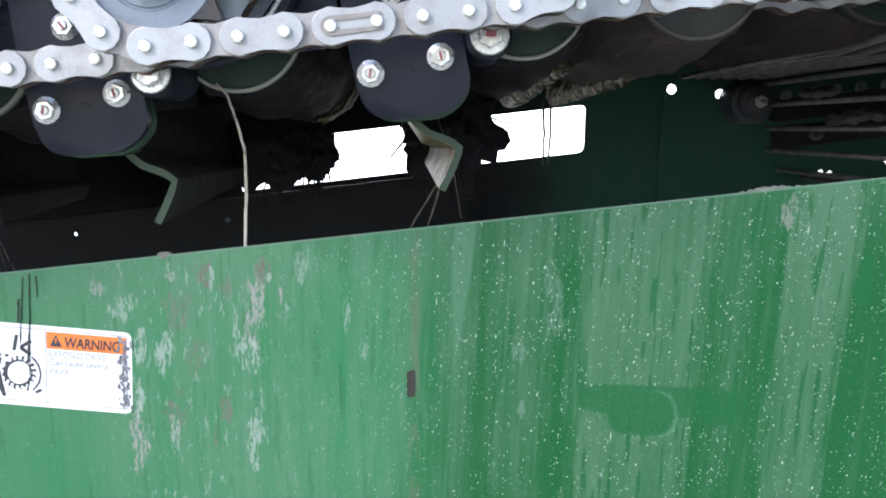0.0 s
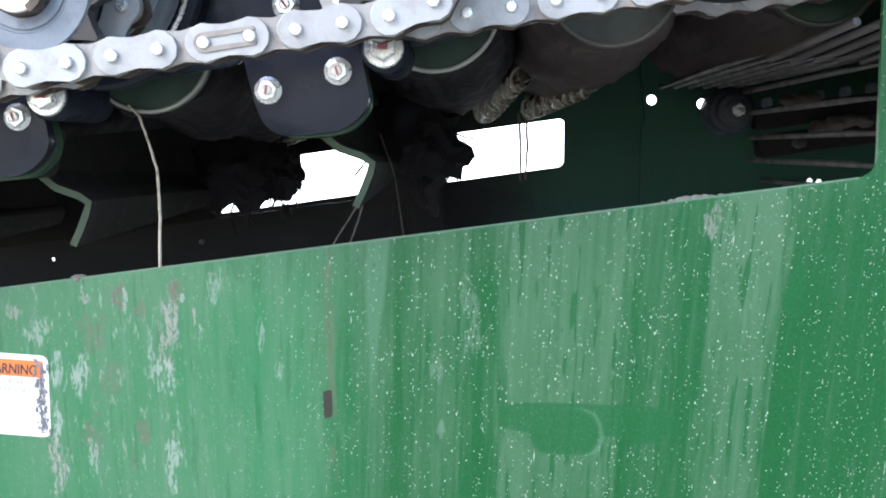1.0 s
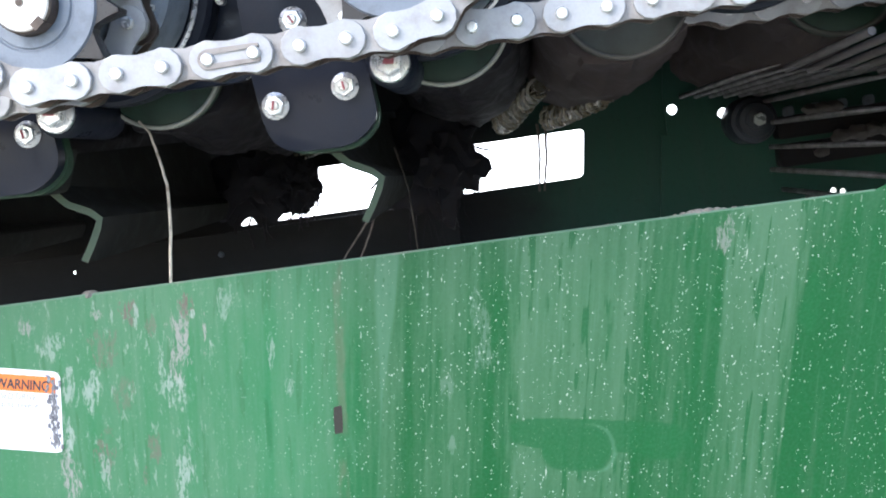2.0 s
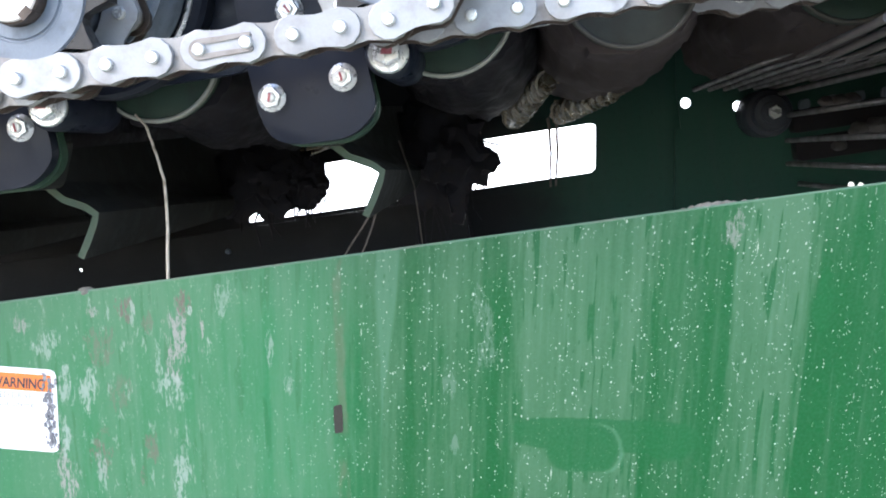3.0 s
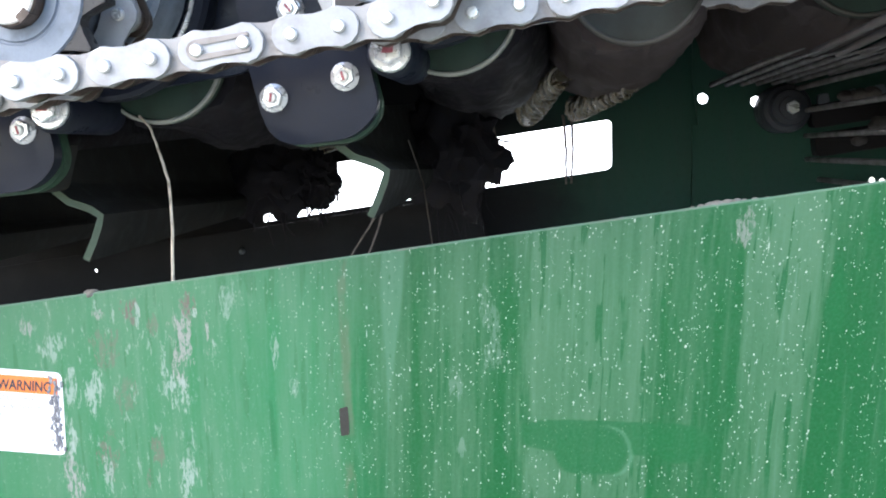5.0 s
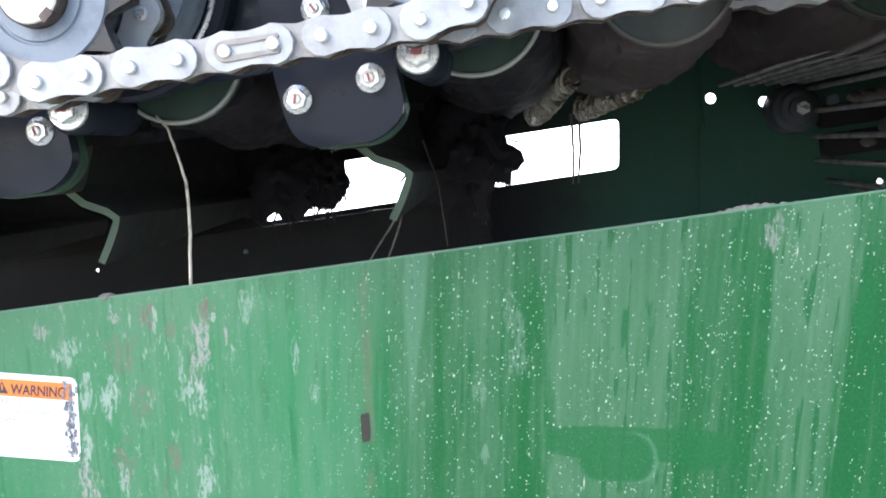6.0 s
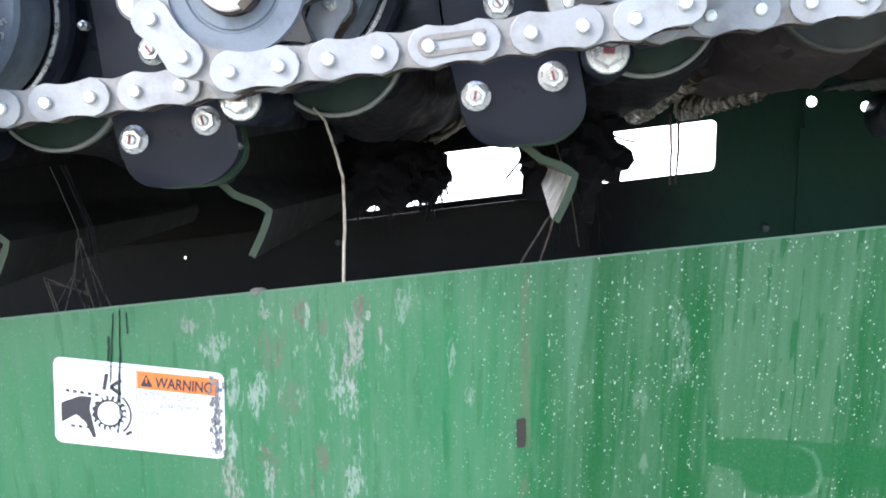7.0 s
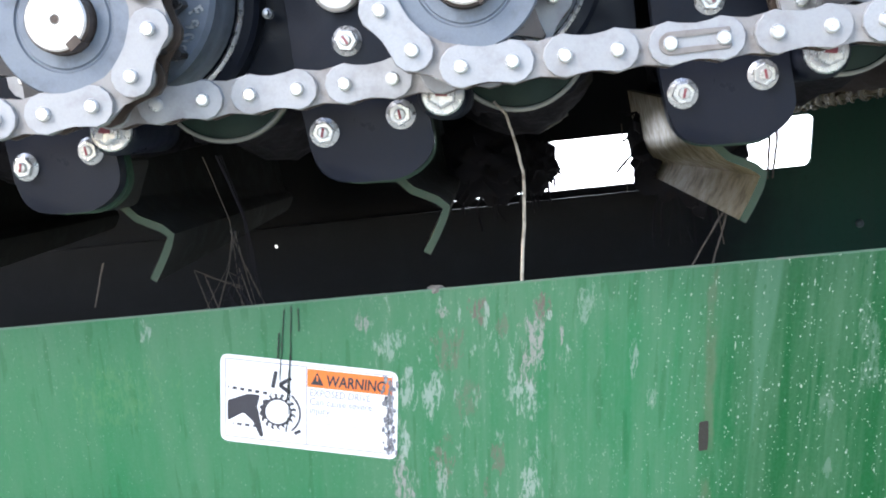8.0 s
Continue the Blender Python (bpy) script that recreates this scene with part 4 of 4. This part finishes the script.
for pts, r in (
    ([(-0.42, 0.56, 1.05), (-0.43, 0.56, 1.02)], 0.0008),
    ([(0.012, 0.60, 1.04), (-0.005, 0.59, 1.02), (-0.02, 0.58, 1.0)], 0.0009),
    ([(0.014, 0.60, 1.04), (0.003, 0.59, 1.015), (-0.005, 0.58, 1.0)], 0.0009),
    ([(0.02, 0.75, 1.09), (0.028, 0.74, 1.05), (0.03, 0.72, 1.0)], 0.0008),
    ([(0.074, 1.1, 1.105), (0.0775, 1.1, 1.08), (0.075, 1.1, 1.06), (0.064, 1.1, 1.035), (0.06, 1.1, 1.03)], 0.0016),
    ([(0.157, 1.1, 1.1), (0.1545, 1.1, 1.06), (0.149, 1.1, 1.02)], 0.0018),
    ([(0.167, 1.1, 1.1), (0.1625, 1.1, 1.06), (0.155, 1.1, 1.02)], 0.0018),
    ([(-0.012, 1.06, 1.1), (-0.012, 1.06, 1.02)], 0.0008),
):
    stem(pts, r, DULLSTRAW, "thin dull plant stem hanging below the rollers")


bundle = random.Random(21)
for i in range(11):
    x = -0.334 + bundle.uniform(-0.012, 0.012)
    y = 0.6 + bundle.uniform(-0.02, 0.02)
    low = bundle.random() < 0.5
    top = 1.06 if low else 1.115
    lean_x = bundle.uniform(-0.05, 0.03) if low else bundle.uniform(-0.004, 0.016)
    stem([(x - (0.012 if not low else 0), y, top), (x + 0.3 * lean_x, y, top - 0.4 * (top - 0.995)), (x + lean_x, y - 0.01, 0.995)], bundle.choice((0.0003, 0.0004, 0.0005, 0.0007)), bundle.choice((CLUMP, DULLSTRAW, CLUMP, DULLSTRAW, CLUMP)), "thin dry stem in a loose bundle under the rollers")


for i in range(14):
    x, y = -0.340 + bundle.gauss(0, 0.012), 0.585 + bundle.uniform(-0.02, 0.02)
    z = 1.008 + abs(bundle.gauss(0, 0.012))
    w = bundle.uniform(0.006, 0.016)
    tip = bundle.uniform(-0.012, 0.016)
    stem([(-0.334, 0.595, 1.012 + 0.002 * i), (x, y, z + 0.5 * tip), (x + w, y - 0.012, 1.004), (x + 1.5 * w, 0.536, 1.000)], bundle.choice((0.0003, 0.0005)), bundle.choice((CLUMP, DULLSTRAW)), "short tangled stem at the foot of a bundle")


def clump(x, y, z, sx, sy, sz, count, seed, mat=None, name="haulm_clump"):
    """A tangled dark clump: a lumpy core with many stems sticking out."""
    rng = random.Random(seed)
    b = bmesh.new()
    core = bmesh.ops.create_icosphere(b, subdivisions=4, radius=1.0)
    for v in core["verts"]:
        d = v.co.normalized()
        k = 0.8 + 0.35 * noise.noise(d * 2.3 + Vector((seed, 0, 0))) + 0.2 * noise.noise(d * 6) + 0.1 * noise.noise(d * 17)
        v.co = Vector((x + sx * k * d.x, y + sy * k * d.y, z + sz * k * d.z))
    for i in range(count):
        d = Vector((rng.gauss(0, 1), rng.gauss(0, 1), rng.gauss(0, 1))).normalized()
        a = Vector((x + 0.7 * sx * d.x, y + 0.7 * sy * d.y, z + 0.7 * sz * d.z))
        e = a + Vector((d.x * sx * rng.uniform(0.12, 0.45), d.y * sy * 0.3, d.z * sz * 0.5 - rng.uniform(0, 0.3) * sz))
        m = (a + e) / 2 + Vector((rng.uniform(-1, 1), 0, rng.uniform(-1, 1))) * 0.006
        tube(b, [a, m, e], rng.uniform(0.0005, 0.0014), 4)
    tagged(part(name, b, mat or CLUMP, smooth=True), "tangled black plant remains caught under the rollers", "plant debris", "plant clumps", "stuff")


clump(0.037, 0.95, 1.078, 0.062, 0.035, 0.074, 26, 2)
clump(-0.1595, 0.97, 1.079, 0.069, 0.02, 0.0505, 50, 9)
clump(-0.1137, 0.97, 1.068, 0.0275, 0.02, 0.0367, 36, 12)


for i, (x, z, r) in enumerate(((0.462, 1.071, 0.006), (0.476, 1.070, 0.007), (0.490, 1.070, 0.0065), (0.493, 1.036, 0.008), (0.512, 1.037, 0.009), (0.528, 1.038, 0.008), (0.470, 1.021, 0.006), (0.545, 1.035, 0.007))):
    b = bmesh.new()
    bmesh.ops.create_icosphere(b, subdivisions=3, radius=r)
    for v in b.verts:
        v.co *= 1 + 0.3 * noise.noise(v.co * 160 + Vector((i * 3, 0, 0))) + 0.12 * noise.noise(v.co * 500)
        v.co.x *= 1.5
    bmesh.ops.translate(b, verts=b.verts, vec=(x, 1.053, z))
    tagged(part("soil_clod", b, CLOD, smooth=True), "grey-brown soil clod stuck on the conveyor belt", "soil", "clods on the conveyor")

hang = random.Random(8)
for i in range(11):
    x, y = hang.uniform(0.01, 0.065), hang.uniform(0.94, 0.96)
    z = hang.uniform(1.055, 1.07)
    dx = hang.uniform(-0.035, 0.03)
    stem([(x, y, z), (x + 0.35 * dx, y, z - 0.022), (x + dx, y - 0.01, 0.975)], hang.choice((0.0004, 0.0006, 0.0009)), CLUMP, "dark plant stem hanging from the tangled clump")

# ---- soil crumbs on the rim ----
rng = random.Random(11)
for x, r in ((-0.19, 0.0034), (-0.225, 0.0016), (-0.212, 0.0012), (-0.243, 0.0014), (-0.205, 0.001), (0.233, 0.0016), (0.239, 0.0022), (0.246, 0.0019), (0.253, 0.0017), (0.261, 0.0013), (0.227, 0.0011), (0.181, 0.001), (0.015, 0.0009), (0.11, 0.0008), (-0.199, 0.0011), (-0.2345, 0.0012), (-0.262, 0.001), (-0.30, 0.0008), (0.2425, 0.0026), (0.250, 0.0024), (0.2565, 0.0021), (0.268, 0.0014), (0.276, 0.001)):
    b = bmesh.new()
    bmesh.ops.create_icosphere(b, subdivisions=2, radius=r)
    for v in b.verts:
        v.co *= 1 + 0.35 * noise.noise(v.co * 400 + Vector((x * 50, 0, 0)))
        v.co.x *= 1.7
    bmesh.ops.translate(b, verts=b.verts, vec=(x, 0.5325, RIM - 0.0045 * x - 0.0012 + r * 0.3))
    tagged(part("soil_crumb", b, DIRT, smooth=True), "dry crumb of soil on the panel rim", "soil", "soil crumbs on the rim")


# ---- warning label ----
def warning_label():
    tl, tr, bl = Vector((-0.3375, 0.9853)), Vector((-0.2205, 0.9612)), Vector((-0.3450, 0.9262))
    eu, ev = tr - tl, bl - tl
    w, h = eu.length, ev.length
    lab = thing("warning_label", ((tl.x + tr.x) / 2, 0.5297, 0.955), "white and orange warning label, scuffed along one side", "label")

    def at(u, v):
        q = tl + eu * u + ev * v
        return q.x, q.y

    def sheet(name, pts, mat, depth, parent=lab, text=""):
        return part(name, slab(bmesh.new(), pts, 0.5298 - depth * 0.00012, 0.5299), mat, parent, text)

    corner = rounded([at(0, 0), at(1, 0), at(1, 1), at(0, 1)], 0.006, 5)
    film = sheet("film", corner, WHITE, 1)

    def strip(name, u0, v0, u1, v1, t, mat, depth=2):
        """A thin printed line."""
        a, b = Vector(at(u0, v0)), Vector(at(u1, v1))
        d = (b - a).normalized()
        s = Vector((-d.y, d.x)) * t / 2
        return sheet(name, [tuple(a + s), tuple(b + s), tuple(b - s), tuple(a - s)], mat, depth)

    for a in ((0.03, 0.05, 0.97, 0.05), (0.03, 0.94, 0.97, 0.94), (0.03, 0.05, 0.03, 0.94), (0.97, 0.05, 0.97, 0.94), (0.487, 0.05, 0.487, 0.94)):
        strip("frame_line", *a, 0.0005, LILAC)
    sheet("banner", [at(0.492, 0.07), at(0.966, 0.07), at(0.966, 0.275), at(0.492, 0.275)], ORANGE, 2, text="orange printed banner")
    tri = sheet("alert_triangle", [at(0.512, 0.245), at(0.585, 0.245), at(0.548, 0.1)], INK, 3)
    part("alert_mark", slab(bmesh.new(), [at(0.543, 0.14), at(0.553, 0.14), at(0.551, 0.205), at(0.545, 0.205)], 0.5298 - 0.0005, 0.5299), ORANGE, tri)
    turn = -math.atan2(eu.y, eu.x)
    x, z = at(0.598, 0.242)
    lettering("WARNING", 0.0102, x, 0.52932, z, INK, lab, "warning_word", turn, 0.80, 0.00005, 0.0002)
    for body, v, wd in (("EXPOSED DRIVE", 0.375, 0.84), ("Can cause severe", 0.475, 0.88), ("injury.", 0.575, 0.9)):
        x, z = at(0.503, v)
        lettering(body, 0.0068, x, 0.52945, z, PALEINK, lab, "small_print", turn, wd, 0.00005)
    rg = random.Random(3)
    for v in (0.68, 0.77, 0.86):
        u = 0.51
        while u < 0.8:
            e = u + rg.uniform(0.03, 0.09)
            strip("print_bar", u, v, e, v, 0.0012, PALEBAR)
            u = e + 0.02
    # pictogram: chain, toothed wheel, dark shape
    def disc(name, u, v, r, mat, depth, n=36, teeth=0, depth2=0.0):
        c = Vector(at(u, v))
        pts = []
        for i in range(n):
            a = 2 * math.pi * i / n
            rr = r + (depth2 * math.cos(teeth * a) if teeth else 0)
            pts.append((c.x + rr * math.cos(a), c.y + rr * math.sin(a)))
        return sheet(name, pts, mat, depth)

    cu, cv = 0.325, 0.60
    disc("toothed_ring", cu, cv, 0.0118, INK, 2, 72, 16, 0.0008)
    disc("ring_hole", cu, cv, 0.0082, WHITE, 3)
    for i in range(14):
        a = math.radians(-140 + 20.5 * i)
        disc("chain_dot", cu + 0.0107 / w * math.cos(a), cv - 0.0107 / h * math.sin(a), 0.0012, WHITE, 4, 10)
    strip("chain_line", 0.045, 0.375, 0.29, 0.405, 0.0019, INK)
    for i in range(6):
        disc("chain_dot", 0.06 + 0.043 * i, 0.378 + 0.005 * i, 0.0013, WHITE, 3, 10)
    strip("chain_line", 0.07, 0.79, 0.2, 0.79, 0.0017, INK)
    for i in range(3):
        disc("chain_dot", 0.085 + 0.045 * i, 0.79, 0.0013, WHITE, 3, 10)
    sheet("dark_shape", rounded([at(0.04, 0.53), at(0.155, 0.43), at(0.225, 0.43), at(0.208, 0.56), at(0.245, 0.9), at(0.225, 0.91), at(0.185, 0.74), at(0.13, 0.65), at(0.04, 0.76)], 0.0014, 3), INK, 2)
    for i in range(8):
        a0, a1 = math.radians(52 - 13 * i), math.radians(52 - 13 * (i + 1))
        r = 0.0152
        strip("arrow_arc", cu + r / w * math.cos(a0), cv - r / h * math.sin(a0), cu + r / w * math.cos(a1), cv - r / h * math.sin(a1), 0.0014, INK)
    strip("arrow_stroke", 0.315, 0.14, 0.297, 0.33, 0.0026, INK)
    strip("arrow_stroke", 0.335, 0.29, 0.40, 0.2, 0.0026, INK)
    strip("arrow_stroke", 0.335, 0.29, 0.395, 0.37, 0.0026, INK)
    strip("arrow_stroke", 0.42, 0.83, 0.455, 0.79, 0.0022, INK)
    # scuffed side
    for i in range(80):
        v = rg.uniform(0.05, 0.97)
        u = 0.95 + rg.gauss(0, 0.02)
        c = Vector(at(min(u, 0.995), v))
        r = rg.uniform(0.0006, 0.0022)
        pts = [(c.x + r * rg.uniform(0.4, 1.2) * math.cos(k * 0.9) * 0.8, c.y + r * rg.uniform(0.5, 1.7) * math.sin(k * 0.9)) for k in range(7)]
        sheet("scuff", pts, SCUFF, 5 + i % 4)
    return at


at = warning_label()


# ---- oil runs over the rim and the label ----
def oil_run(x0, z0, x1, z1, t, seed):
    rg = random.Random(seed)
    n = 14
    left, right = [], []
    for i in range(n + 1):
        s = i / n
        x, z = x0 + (x1 - x0) * s, z0 + (z1 - z0) * s
        x += rg.uniform(-0.0002, 0.0002)
        k = t * rg.uniform(0.08, 0.62)
        left.append((x - k / 2, z))
        right.append((x + k / 2, z))
    tagged(part("oil_run", slab(bmesh.new(), left + right[::-1], 0.5288, 0.5298), OIL), "dried dark oil run down the green panel", "stain", "oil runs")


oil_run(-0.2862, 1.012, -0.2965, 0.940, 0.0013, 1)
oil_run(-0.2975, 0.9375, -0.3000, 0.928, 0.0016, 8)
oil_run(-0.2912, 1.010, -0.3000, 0.963, 0.0012, 2)
oil_run(-0.2965, 0.995, -0.2995, 0.978, 0.0022, 3)
oil_run(-0.2895, 0.985, -0.2965, 0.950, 0.0022, 4)
oil_run(-0.2820, 1.010, -0.2830, 0.995, 0.0010, 5)
b = slab(bmesh.new(), rounded([(-0.0298, 0.8905), (-0.0240, 0.8910), (-0.0228, 0.8985), (-0.0218, 0.9105), (-0.0278, 0.9100), (-0.0290, 0.901)], 0.0012, 3), 0.5296, 0.5299)
tagged(part("bare_patch", b, RUST), "dark bare patch worn through the paint", "stain")
